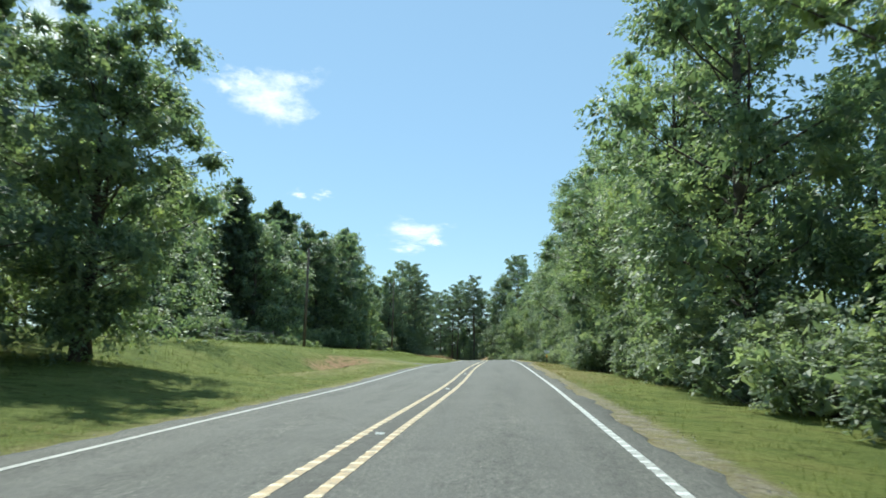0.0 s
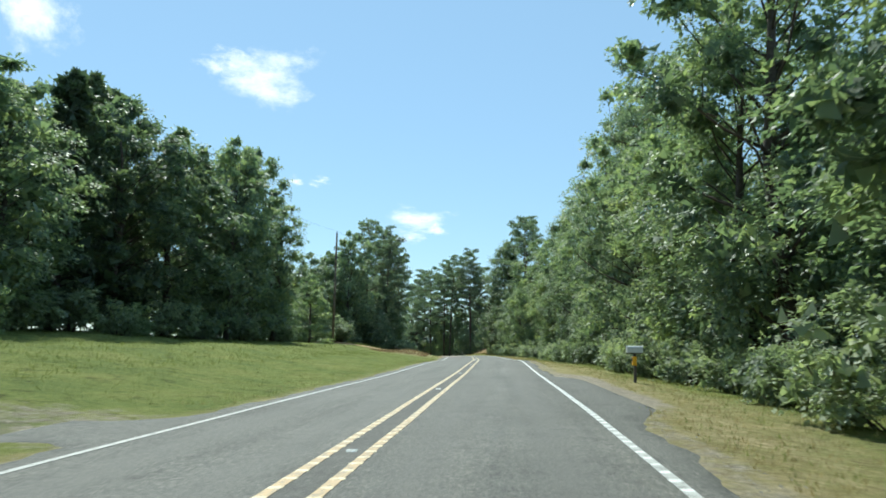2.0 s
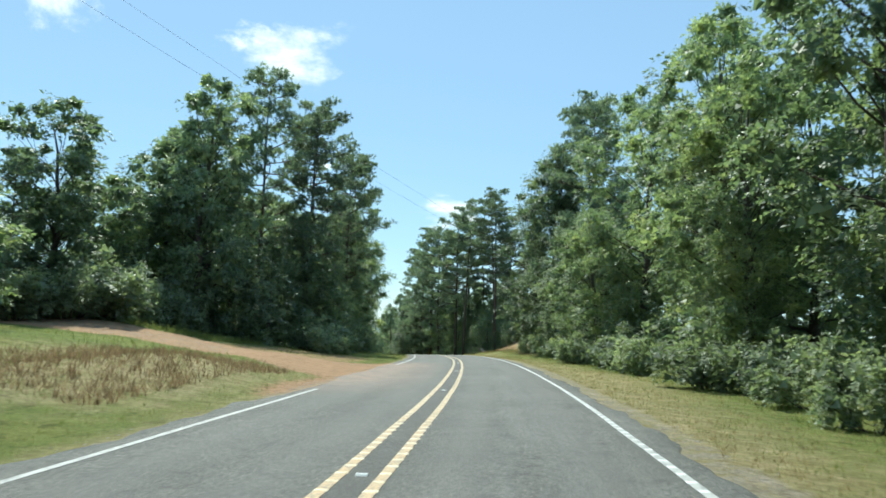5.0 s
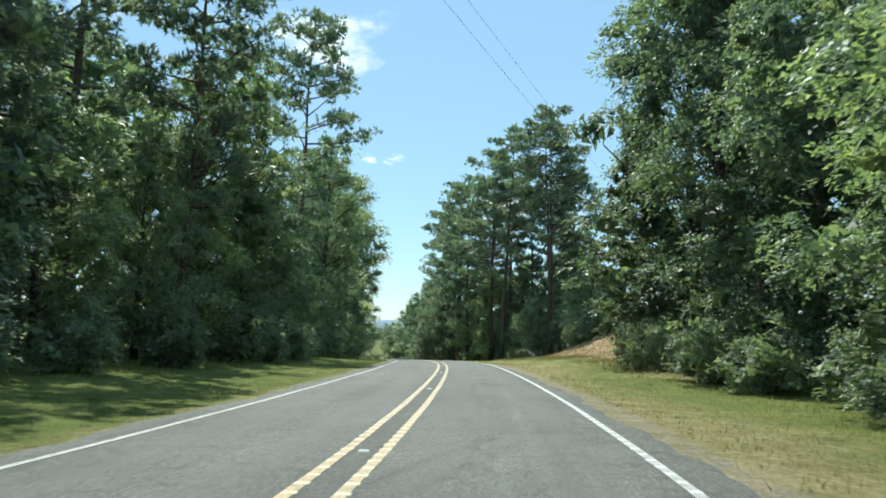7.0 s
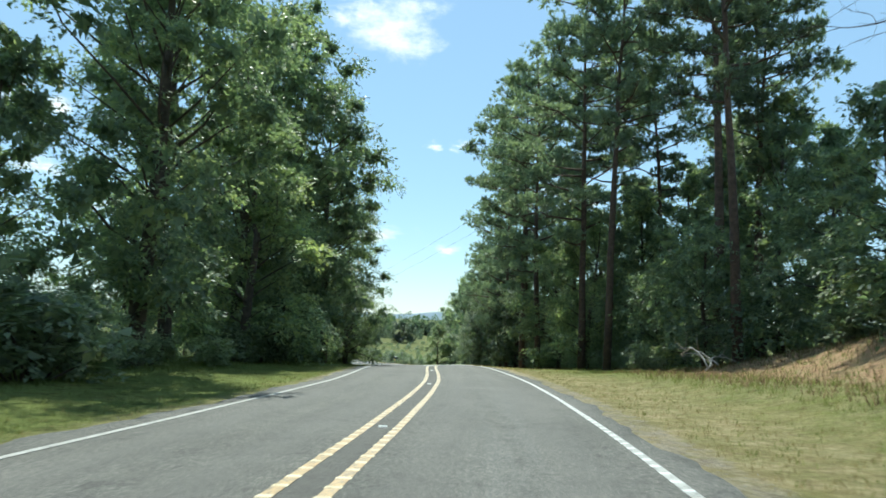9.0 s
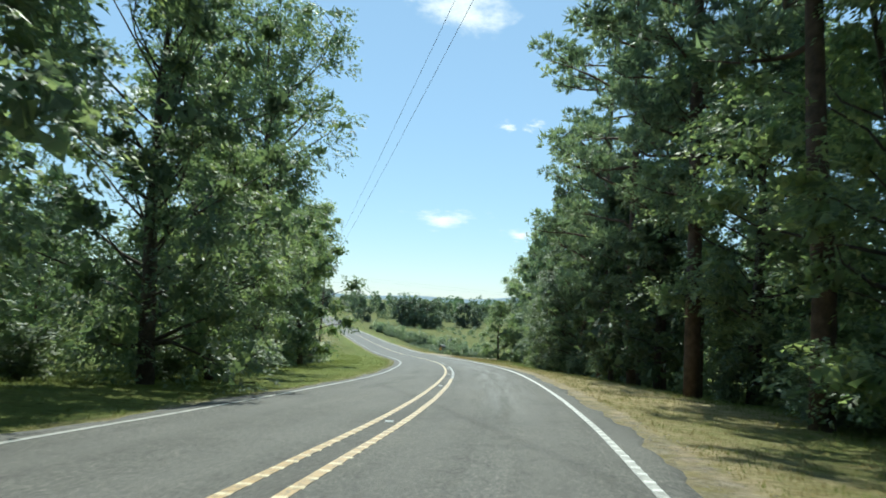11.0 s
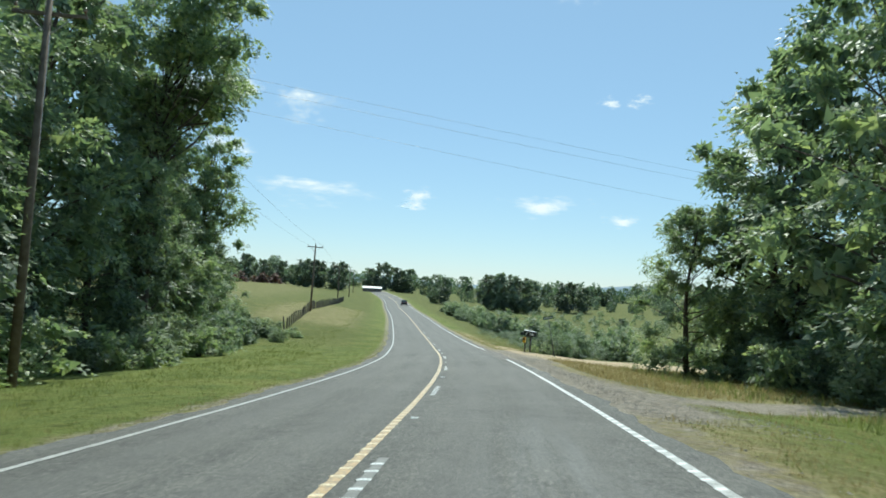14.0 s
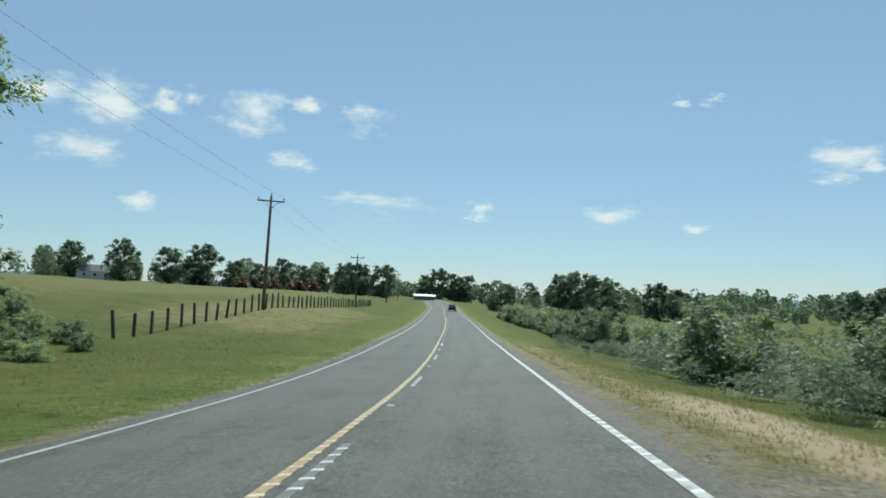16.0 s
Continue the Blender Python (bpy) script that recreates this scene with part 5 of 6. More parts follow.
def utility_pole(s, d, height, turn, arm=True, lean=0.0):
    """A wooden pole; returns the places of its insulators."""
    m = Matrix.Translation(at(s, d, -0.1)) @ Matrix.Rotation(radians(turn), 4, "Z") @ Matrix.Rotation(radians(lean), 4, "Y")
    ob = thing("utility_pole", m, "tall weathered wooden utility pole with " + ("a crossarm" if arm else "one wire at its top"), "utility pole", "poles along the road")
    v, f = tubes([([(0, 0, -0.6), (0, 0, height * 0.5), (0, 0, height)], (0.17, 0.14, 0.105), 12)])
    part("pole", mesh_of("pole", v, f, POLEWOOD, True), POLEWOOD, ob)
    tops = []
    if arm:
        bm = box(bmesh.new(), 2.5, 0.1, 0.13, Matrix.Translation((0, 0.15, height - 0.45)), 0.012)
        part("crossarm", bm, POLEWOOD, ob)
        for sx in (-1, 1):
            v, f = tubes([([(sx * 0.05, 0.17, height - 1.15), (sx * 0.75, 0.17, height - 0.5)], (0.022, 0.022), 6)])
            part("brace", mesh_of("brace", v, f, METAL), METAL, ob)
    for x in (-1.15, 0.0, 1.15) if arm else (0.0,):
        z = height - 0.38 if arm and x else height
        y = 0.15 if arm and x else 0.0
        bm = cylinder(bmesh.new(), 0.02, 0.02, 0.12, Matrix.Translation((x, y, z)), 8)
        cylinder(bm, 0.055, 0.065, 0.07, Matrix.Translation((x, y, z + 0.1)), 10)
        cylinder(bm, 0.05, 0.03, 0.08, Matrix.Translation((x, y, z + 0.17)), 10)
        part("insulator", bm, GLASSY, ob, smooth=True)
        tops.append(m @ Vector((x, y, z + 0.25)))
    if arm:
        v, f = tubes([([(0.11, 0.02, 2.2), (0.11, 0.02, height - 1.2)], (0.02, 0.02), 6)])
        part("conduit", mesh_of("conduit", v, f, METAL), METAL, ob)
    return tops


def wire(a, b, sag, r=0.008):
    t = np.linspace(0, 1, 25)[:, None]
    p = np.array(a) * (1 - t) + np.array(b) * t
    p[:, 2] -= sag * 4 * t[:, 0] * (1 - t[:, 0])
    v, f = tubes([(p, np.full(25, r), 5)])
    tagged(new("power_line", mesh_of("power_line", v, f, WIRE, True)), "thin dark overhead wire between wooden poles", "power line", "overhead wires")


pole_0 = utility_pole(73, -18.6, 10.5, heading(73), False)
pole_1 = utility_pole(141, -17.9, 14.3, heading(141), False)
pole_r = utility_pole(239, 17.2, 12.3, heading(239) + 20, False)
pole_2 = utility_pole(366, -14.2, 13.3, heading(366) + 8, lean=1.0)
pole_3 = utility_pole(456, -16.9, 10.7, heading(456) + 12, lean=1.2)
pole_4 = utility_pole(520, -16.5, 9.6, heading(520))
pole_5 = utility_pole(590, -16.5, 10, heading(590))
pole_6 = utility_pole(655, -15, 10, heading(655))
pole_s = utility_pole(398, 56, 12.0, heading(398) + 75, False)
wire(pole_r[0], pole_2[1], 1.2), wire(pole_r[0] - Vector((0, 0, 1.0)), pole_2[1] - Vector((0, 0, 1.4)), 1.3)
wire(pole_2[2] - Vector((0, 0, 1.2)), pole_s[0], 0.2, 0.0045), wire(pole_2[2] - Vector((0, 0, 1.6)), pole_s[0] - Vector((0, 0, 0.5)), 0.2, 0.0045), wire(pole_2[1] - Vector((0, 0, 2.6)), pole_s[0] - Vector((0, 0, 2.4)), 0.3, 0.0045), wire(pole_1[0], pole_0[0], 0.6), wire(pole_1[0], pole_r[0], 0.8, 0.007), wire(pole_1[0] - Vector((0, 0, 1.1)), pole_r[0] - Vector((0, 0, 1.0)), 0.9, 0.007)
for a, b in ((pole_2, pole_3), (pole_3, pole_4), (pole_4, pole_5), (pole_5, pole_6)):
    for k in (0, 2):
        wire(a[k], b[k], 0.8)

# ---- fences ----
OLDWOOD = plain("old_fence_wood", [(0.3, (0.045, 0.038, 0.032)), (0.7, (0.12, 0.105, 0.09))], 6, 0.9, bumps=0.5)
fence = thing("wire_fence", Matrix(), "pasture fence of dark wooden posts and wire", "fence")
post_v, post_f = tubes([([(0, 0, -0.3), (0, 0, 0.7), (0.0, 0, 1.25), (0, 0, 1.28)], (0.1, 0.095, 0.085, 0.03), 8)])
POST = mesh_of("post", post_v, post_f, OLDWOOD)
line = []
for k, s in enumerate(np.arange(427, 545, 2.35)):
    p = at(s, -16.6 - 0.5 * math.sin((s - 427) / 25), -0.05)
    line.append(p)
    ob = new("post", POST)
    ob.parent = fence
    ob.matrix_basis = Matrix.Translation(p) @ Euler((rng.normal(0, 0.04), rng.normal(0, 0.04), rng.uniform(0, 6))).to_matrix().to_4x4() @ Matrix.Diagonal((1, 1, rng.uniform(1.0, 1.25), 1))
for h in (0.3, 0.6, 0.9, 1.12):
    v, f = tubes([([tuple(p + Vector((0.09, 0, h))) for p in line], np.full(len(line), 0.006), 4)])
    part("fence_wire", mesh_of("fence_wire", v, f, WIRE), WIRE, fence)

rail = thing("rail_fence", Matrix(), "weathered wooden rail fence in front of dark trees", "fence")
posts = [at(s, d, -0.05) for s, d in zip(np.linspace(50, 70, 8), np.linspace(-26.5, -21, 8))]
for k, p in enumerate(posts):
    part("post", box(bmesh.new(), 0.14, 0.14, 1.5, Matrix.Translation(p + Vector((0, 0, 0.6))), 0.015), DEADWOOD, rail)
    if k:
        a = posts[k - 1]
        for h in (0.4, 0.75, 1.1):
            v, f = tubes([([tuple(a + Vector((0.03, 0.05, h))), tuple((a + p) / 2 + Vector((0.03, 0.05, h - 0.02))), tuple(p + Vector((0.03, 0.05, h)))], (0.05, 0.055, 0.05), 6)])
            part("rail", mesh_of("rail", v, f, DEADWOOD), DEADWOOD, rail)

# ---- mailboxes and sign ----
BOXWHITE = plain("white_enamel", [(0.3, (0.5, 0.52, 0.53)), (0.7, (0.68, 0.69, 0.7))], 7, 0.4, 0.1, 0.1)
TUBE = plain("yellow_plastic", [(0.3, (0.75, 0.36, 0.01)), (0.7, (0.85, 0.45, 0.02))], 5, 0.45, 0, 0.05)
DARKBOX = plain("dark_green_metal", [(0.3, (0.015, 0.028, 0.024)), (0.7, (0.04, 0.06, 0.052))], 6, 0.5, 0.2, 0.1)
BLACK = plain("black_rubber", [(0.3, (0.012, 0.012, 0.013)), (0.7, (0.03, 0.03, 0.03))], 9, 0.8, 0, 0.1)
SIGN = plain("green_sign", [(0.3, (0.01, 0.06, 0.045)), (0.7, (0.02, 0.09, 0.065))], 5, 0.65, 0.0, 0.02)
DARKMETAL = plain("weathered_metal", [(0.3, (0.08, 0.085, 0.085)), (0.7, (0.16, 0.165, 0.165))], 8, 0.7, 0.3, 0.1)
SIGNWHITE = plain("white_lettering", [(0.3, (0.6, 0.62, 0.6)), (0.7, (0.75, 0.76, 0.75))], 9, 0.5, 0, 0.02)


def vault(bm, length, width, height, m):
    """A box with a round top along y."""
    prof = [(-width / 2, 0)] + [(-width / 2 * math.cos(a), height - width / 2 + width / 2 * math.sin(a)) for a in np.linspace(0, math.pi, 11)] + [(width / 2, 0)]
    rings = [[bm.verts.new(m @ Vector((x, y, z))) for x, z in prof] for y in (-length / 2, length / 2)]
    for k in range(len(prof)):
        k2 = (k + 1) % len(prof)
        bm.faces.new((rings[0][k], rings[0][k2], rings[1][k2], rings[1][k]))
    bm.faces.new(rings[0][::-1])
    bm.faces.new(rings[1])
    return bm


def mailbox(s, d, turn, body, label):
    ob = thing("mailbox", Matrix.Translation(at(s, d, 0)) @ Matrix.Rotation(radians(turn), 4, "Z"), label, "mailbox")
    part("post", box(bmesh.new(), 0.1, 0.1, 1.25, Matrix.Translation((0, 0, 0.475)), 0.01), OLDWOOD, ob)
    part("shelf", box(bmesh.new(), 0.24, 0.55, 0.03, Matrix.Translation((0, 0, 1.11)), 0.004), OLDWOOD, ob)
    b = part("box", vault(bmesh.new(), 0.58, 0.22, 0.26, Matrix.Translation((0, 0, 1.13))), body, ob)
    part("door", vault(bmesh.new(), 0.02, 0.235, 0.27, Matrix.Translation((0, -0.302, 1.127))), body, b)
    part("latch", box(bmesh.new(), 0.03, 0.03, 0.05, Matrix.Translation((0, -0.325, 1.38)), 0.006), METAL, b)
    part("flag", box(bmesh.new(), 0.006, 0.17, 0.045, Matrix.Translation((-0.118, -0.08, 1.29)), 0.001), BLACK, b, "dark folded-down flag")
    t = part("newspaper_tube", box(bmesh.new(), 0.2, 0.16, 0.34, Matrix.Translation((-0.02, -0.02, 0.82)), 0.02), TUBE, ob, "bright yellow newspaper tube")
    # a black plate stands for the shade inside the tube
    part("opening", box(bmesh.new(), 0.15, 0.004, 0.12, Matrix.Translation((-0.02, -0.103, 0.86)), 0.001), BLACK, t)
    return ob


mailbox(79, 6.9, heading(79) - 90, BOXWHITE, "white metal mailbox with a yellow newspaper tube on a post")
bx = thing("mailbox", Matrix.Translation(at(395.8, 6.7, 0)) @ Matrix.Rotation(radians(heading(396) - 25), 4, "Z"), "dark green mailbox row with a pale lid, yellow tube below", "mailbox")
lean = Matrix.Translation((0.05, 0, 1.4)) @ Matrix.Rotation(radians(6), 4, "Y")
for x in (-0.34, 0.06):
    part("post", box(bmesh.new(), 0.09, 0.09, 1.3, Matrix.Translation((x, 0.02, 0.55)), 0.01), OLDWOOD, bx)
part("cross_board", box(bmesh.new(), 0.7, 0.12, 0.05, Matrix.Translation((-0.1, 0, 1.17)), 0.006), OLDWOOD, bx)
body = part("box", box(bmesh.new(), 0.98, 0.5, 0.36, lean, 0.02), DARKBOX, bx)
part("lid", box(bmesh.new(), 0.8, 0.54, 0.035, lean @ Matrix.Translation((-0.1, 0, 0.2)), 0.008), METAL, body, "pale metal lid")
part("panel", box(bmesh.new(), 0.66, 0.012, 0.24, lean @ Matrix.Translation((0.1, -0.252, -0.01)), 0.003), BLACK, body, "dark recessed front panel")
part("panel_edge", box(bmesh.new(), 0.5, 0.01, 0.018, lean @ Matrix.Translation((0.02, -0.262, 0.1)), 0.002), SIGNWHITE, body)
part("panel_edge", box(bmesh.new(), 0.03, 0.01, 0.2, lean @ Matrix.Translation((-0.23, -0.262, 0.0)), 0.002), SIGNWHITE, body)
for k in range(4):
    part("number_bar", box(bmesh.new(), 0.05, 0.008, 0.12, lean @ Matrix.Translation((0.06 + 0.085 * k, -0.261, -0.02)), 0.001), SIGNWHITE, body)
side_box = part("side_box", vault(bmesh.new(), 0.4, 0.2, 0.24, Matrix.Translation((-0.6, 0.1, 1.26))), DARKBOX, bx, "small dark green mailbox")
part("flag", box(bmesh.new(), 0.3, 0.02, 0.06, Matrix.Translation((-0.6, -0.2, 1.02)) @ Matrix.Rotation(radians(-38), 4, "Y"), 0.004), SIGNWHITE, bx, "white strip hanging askew")
tb = part("newspaper_tube", box(bmesh.new(), 0.2, 0.2, 0.4, Matrix.Translation((-0.36, -0.16, 0.93)), 0.02), TUBE, bx, "bright yellow newspaper tube")
# shaded mouth of this tube, again laid on as a black plate
part("opening", box(bmesh.new(), 0.14, 0.004, 0.14, Matrix.Translation((-0.36, -0.262, 1.0)), 0.0005), BLACK, tb)
v, f = tubes([([(-0.12, -0.1, 1.15), (-0.1, -0.14, 0.75), (0.02, -0.18, 0.55), (0.16, -0.16, 0.7), (0.22, -0.1, 1.15)], np.full(5, 0.02), 6)])
part("hanging_strap", mesh_of("hanging_strap", v, f, METAL, True), METAL, bx, "pale strap hanging in a loop")

sg = thing("street_sign", Matrix.Translation(at(394.2, 8.3, 0)) @ Matrix.Rotation(radians(heading(394) + 8), 4, "Z") @ Matrix.Rotation(radians(-12.0), 4, "Y"), "leaning green street name sign on a metal pole", "street sign")
v, f = tubes([([(0, 0, -0.4), (0, 0, 2.75)], (0.032, 0.03), 10)])
part("pole", mesh_of("pole", v, f, DARKMETAL, True), DARKMETAL, sg)
bl = part("sign_blade", box(bmesh.new(), 0.78, 0.014, 0.2, Matrix.Translation((0, 0, 2.86)), 0.003), SIGN, sg, "green blade with white lettering")
part("bracket", box(bmesh.new(), 0.07, 0.05, 0.06, Matrix.Translation((0, 0, 2.75)), 0.008), METAL, sg)
for x, w in ((-0.29, 0.05), (-0.19, 0.06), (-0.11, 0.06), (-0.03, 0.06), (0.05, 0.06), (0.15, 0.06), (0.24, 0.05), (0.31, 0.05)):
    part("lettering_bar", box(bmesh.new(), w, 0.002, 0.1 if x < 0.2 else 0.06, Matrix.Translation((x, -0.0085, 2.86)), 0.0003), SIGNWHITE, bl)

mp = thing("marker_post", Matrix.Translation(at(394.8, 15.6, 0)), "short white wooden post beside the dirt road", "post")
part("post", box(bmesh.new(), 0.09, 0.09, 0.95, Matrix.Translation((0, 0, 0.4)), 0.008), SIGNWHITE, mp)

# ---- driveways, culvert, markers ----
def apron(name, s0, s1, d0, d1, mat, label, lift=0.03, skew=0.0):
    """A ragged sheet laid on the ground beside the road."""
    a, b = np.meshgrid(np.linspace(s0, s1, 26), np.linspace(d0, d1, 14), indexing="ij")
    edge_ = np.clip(np.minimum(np.minimum(a - s0, s1 - a), np.abs(d1 - b)) / 1.2, 0, 1)
    far = np.abs(b - d0) / max(abs(d1 - d0), 0.1)
    a2 = a + skew * far + (1 - edge_) * (0.35 * np.sin(b * 3.1 + a) + 0.25 * np.sin(a * 2.3)) + (a - (s0 + s1) / 2) * -0.35 * far
    x, y, z = spot(a2, b, 0)
    xc, yc, zc, _, _ = centre(a2)
    z = z + lift * (0.25 + 0.75 * edge_)
    ends = np.clip((np.minimum(a - s0, s1 - a) - 0.2) / 1.6, 0, 1)
    z = np.where(ends > 0, z + (zc + road_z(a2, b) + 0.004 - z) * np.clip((4.9 - np.abs(b)) / 0.7, 0, 1) * ends, z - 0.03)
    i = np.arange(a.size).reshape(a.shape)
    q = np.stack([i[:-1, :-1], i[:-1, 1:], i[1:, 1:], i[1:, :-1]], -1).reshape(-1, 4)
    return tagged(new(name, mesh_of(name, np.stack([x, y, z], -1), q if d1 > d0 else q[:, ::-1], mat, True)), label, "driveway", kind="structure")


apron("driveway", 60.5, 65.5, -3.6, -5.6, ASPHALT, "short grey asphalt driveway entrance", skew=-1.0)
apron("pull_off", 62, 82, 3.6, 4.9, ASPHALT, "widened grey asphalt shoulder before the mailbox")

PIPE = plain("rusty_pipe", [(0.3, (0.05, 0.04, 0.035)), (0.7, (0.14, 0.11, 0.09))], 6, 0.8, 0.3, 0.3)
cv = thing("culvert", Matrix.Translation(at(56.2, -10.4, -0.06) + Vector((0, 1.0, 0))) @ Matrix.Rotation(radians(heading(55) + 90), 4, "Z"), "dark culvert pipe under the grassy driveway bank", "culvert")
ang = np.linspace(0, 2 * math.pi, 17)[:-1]
ring = [np.stack([np.full(16, x), r * np.cos(ang), 0.08 + r * np.sin(ang)], -1) for x, r in ((-0.6, 0.36), (1.6, 0.36), (1.6, 0.32), (-0.6, 0.32))]
i = np.arange(16)
q = np.concatenate([np.stack([i + 16 * a, (i + 1) % 16 + 16 * a, (i + 1) % 16 + 16 * b, i + 16 * b], 1) for a, b in ((0, 1), (1, 2), (2, 3), (3, 0))])
part("pipe", mesh_of("pipe", np.concatenate(ring), q, PIPE, True), PIPE, cv)

MARK = plain("reflector_plastic", [(0.3, (0.6, 0.6, 0.56)), (0.7, (0.8, 0.8, 0.76))], 9, 0.3, 0, 0.05)
bm = bmesh.new()
r = bmesh.ops.create_cube(bm, size=1.0, matrix=Matrix.Diagonal((0.13, 0.11, 0.02, 1)))
for v in bm.verts:
    if v.co.z > 0:
        v.co.y *= 0.55
MARKER = bpy.data.meshes.new("road_marker")
bm.to_mesh(MARKER)
bm.free()
MARKER.materials.append(MARK)
for s in np.arange(10.8, 520, 12.3):
    x, y, z, nx, ny = centre(s)
    off = float(solid(s) + broken(s)) / 2 + (0.12 if s > 330 else 0)
    ob = tagged(new("road_marker", MARKER), "small white raised reflector between the centre lines", "road marker", "road reflectors")
    ob.matrix_world = Matrix.Translation((float(x) + float(nx) * off, float(y) + float(ny) * off, float(z) + float(road_z(s, off)) + 0.009)) @ Matrix.Rotation(radians(heading(s)), 4, "Z")

# ---- brush pile ----
g = np.random.default_rng(5)
for s, d, n in ((48.5, 8.0, 5), (50.5, 7.8, 6), (54, 8.4, 5), (250.5, 10.5, 4)):
    items = []
    for k in range(n):
        a = radians(heading(s)) + math.pi / 2 + g.normal(0, 0.7)
        ln, lift = g.uniform(1.6, 3.2), g.uniform(0.3, 1.3)
        p0 = np.array([g.uniform(0.6, 1.8), g.normal(0, 0.8), g.uniform(0.1, 0.7)])
        t = np.linspace(0, 1, 9)[:, None]
        pts = p0 + np.array([math.cos(a) * ln, math.sin(a) * ln, 0]) * t + np.array([0, 0, lift]) * np.sin(t * 2.6) + np.cumsum(g.normal(0, 0.05, (9, 3)), 0)
        items.append((pts, np.linspace(0.045, 0.014, 9), 6))
        for j in range(3):
            c = pts[g.integers(3, 9)]
            items.append((limb(c, c + g.normal(0, 0.5, 3) + np.array([0, 0, 0.2]), g, 0.2), np.linspace(0.016, 0.005, 5), 4))
    v, f = tubes(items)
    v[:, 2] = np.maximum(v[:, 2], -0.05)
    ob = thing("brush_pile", Matrix.Translation(at(s, d, 0.05)), "arching bare fallen branches, bleached pale, among bushes", "brush pile", "fallen branches")
    part("brush", mesh_of("brush", v, f, PALEWOOD, True), PALEWOOD, ob)
    tagged(ob.children[0], kind="stuff")

# ---- farm buildings and car ----
ROOFMETAL = plain("white_sheet_roof", [(0.3, (0.48, 0.5, 0.52)), (0.7, (0.6, 0.62, 0.64))], 1.0, 0.5, 0.1, 0.05)
ROOFGREY = plain("grey_shingles", [(0.3, (0.13, 0.13, 0.13)), (0.7, (0.2, 0.2, 0.2))], 2, 0.9, 0, 0.3)
SIDING = plain("pale_siding", [(0.3, (0.5, 0.5, 0.48)), (0.7, (0.62, 0.62, 0.6))], 2, 0.7, 0, 0.2)
# brown with the shade of the barn walls in its tone; doors share it
SHADEWALL = plain("shaded_brown_boards", [(0.3, (0.12, 0.1, 0.085)), (0.7, (0.2, 0.17, 0.15))], 2, 0.8, 0, 0.3)
PANE = plain("window_glass", [(0.3, (0.02, 0.03, 0.035)), (0.7, (0.04, 0.05, 0.055))], 2, 0.1, 0, 0.0)


def house(bearing, away, turn, length, deep, wall_h, roof_h, wall, roof, name, label, windows=4):
    ob = thing(name, Matrix.Translation(eye_place(bearing, away, -0.1)) @ Matrix.Rotation(radians(turn), 4, "Z"), label, name.replace("_", " "))
    for y in (-deep / 2, deep / 2):
        part("wall", box(bmesh.new(), length, 0.2, wall_h, Matrix.Translation((0, y, wall_h / 2)), 0.01), wall, ob)
    for x in (-length / 2, length / 2):
        bm = bmesh.new()
        a = [bm.verts.new((x + e, y, z)) for e in (-0.1, 0.1) for y, z in ((-deep / 2 + 0.1, 0), (deep / 2 - 0.1, 0), (deep / 2 - 0.1, wall_h), (0, wall_h + roof_h - 0.1), (-deep / 2 + 0.1, wall_h))]
        bm.faces.new(a[:5][::-1]), bm.faces.new(a[5:])
        for k in range(5):
            bm.faces.new((a[k], a[(k + 1) % 5], a[5 + (k + 1) % 5], a[5 + k]))
        part("wall", bm, wall, ob)
    slope = math.atan2(roof_h, deep / 2)
    for sy in (-1, 1):
        ln = math.hypot(deep / 2, roof_h) + 0.5
        m = Matrix.Translation((0, 0, wall_h + roof_h)) @ Matrix.Rotation(-sy * slope, 4, "X") @ Matrix.Translation((0, sy * ln / 2, 0.06))
        part("roof", box(bmesh.new(), length + 0.8, ln, 0.12, m, 0.01), roof, ob)
    for k in range(windows):
        x = -length / 2 + length * (k + 0.7) / (windows + 0.4)
        w = part("window", box(bmesh.new(), 1.1, 0.08, 1.2, Matrix.Translation((x, -deep / 2 - 0.1, wall_h * 0.55)), 0.01), SIDING, ob)
        part("pane", box(bmesh.new(), 0.9, 0.02, 1.0, Matrix.Translation((x, -deep / 2 - 0.15, wall_h * 0.55)), 0.004), PANE, w)
    part("door", box(bmesh.new(), 0.95, 0.08, 2.05, Matrix.Translation((length * 0.12, -deep / 2 - 0.1, 1.05)), 0.01), SHADEWALL, ob)
    return ob


house(57.6, 300, 57, 16, 9, 3.0, 2.4, SIDING, ROOFGREY, "farmhouse", "low pale farmhouse with a grey roof on the hill")
house(49.3, 315, 50, 14, 8, 2.8, 1.8, SIDING, ROOFMETAL, "farmhouse", "white farmhouse under the oaks on the hill", 3)
house(33.2, 350, 36, 10, 6, 2.2, 0.8, SHADEWALL, ROOFMETAL, "barn", "long low barn with a white sheet-metal roof", 2)

CARPAINT = plain("dark_car_paint", [(0.3, (0.02, 0.02, 0.024)), (0.7, (0.03, 0.03, 0.034))], 3, 0.25, 0.3, 0.0)
TAIL = plain("red_tail_light", [(0.3, (0.3, 0.01, 0.01)), (0.7, (0.4, 0.02, 0.02))], 3, 0.3, 0, 0.0)
cs_ = 565.0
cx_, cy_, cz_, nx_, ny_ = (float(v) for v in centre(cs_))
car = thing("car", Matrix.Translation((cx_ + nx_ * 1.75, cy_ + ny_ * 1.75, cz_ + float(road_z(cs_, 1.75)))) @ Matrix.Rotation(radians(heading(cs_)), 4, "Z"), "small dark car far ahead on the road", "car")
bm = bmesh.new()
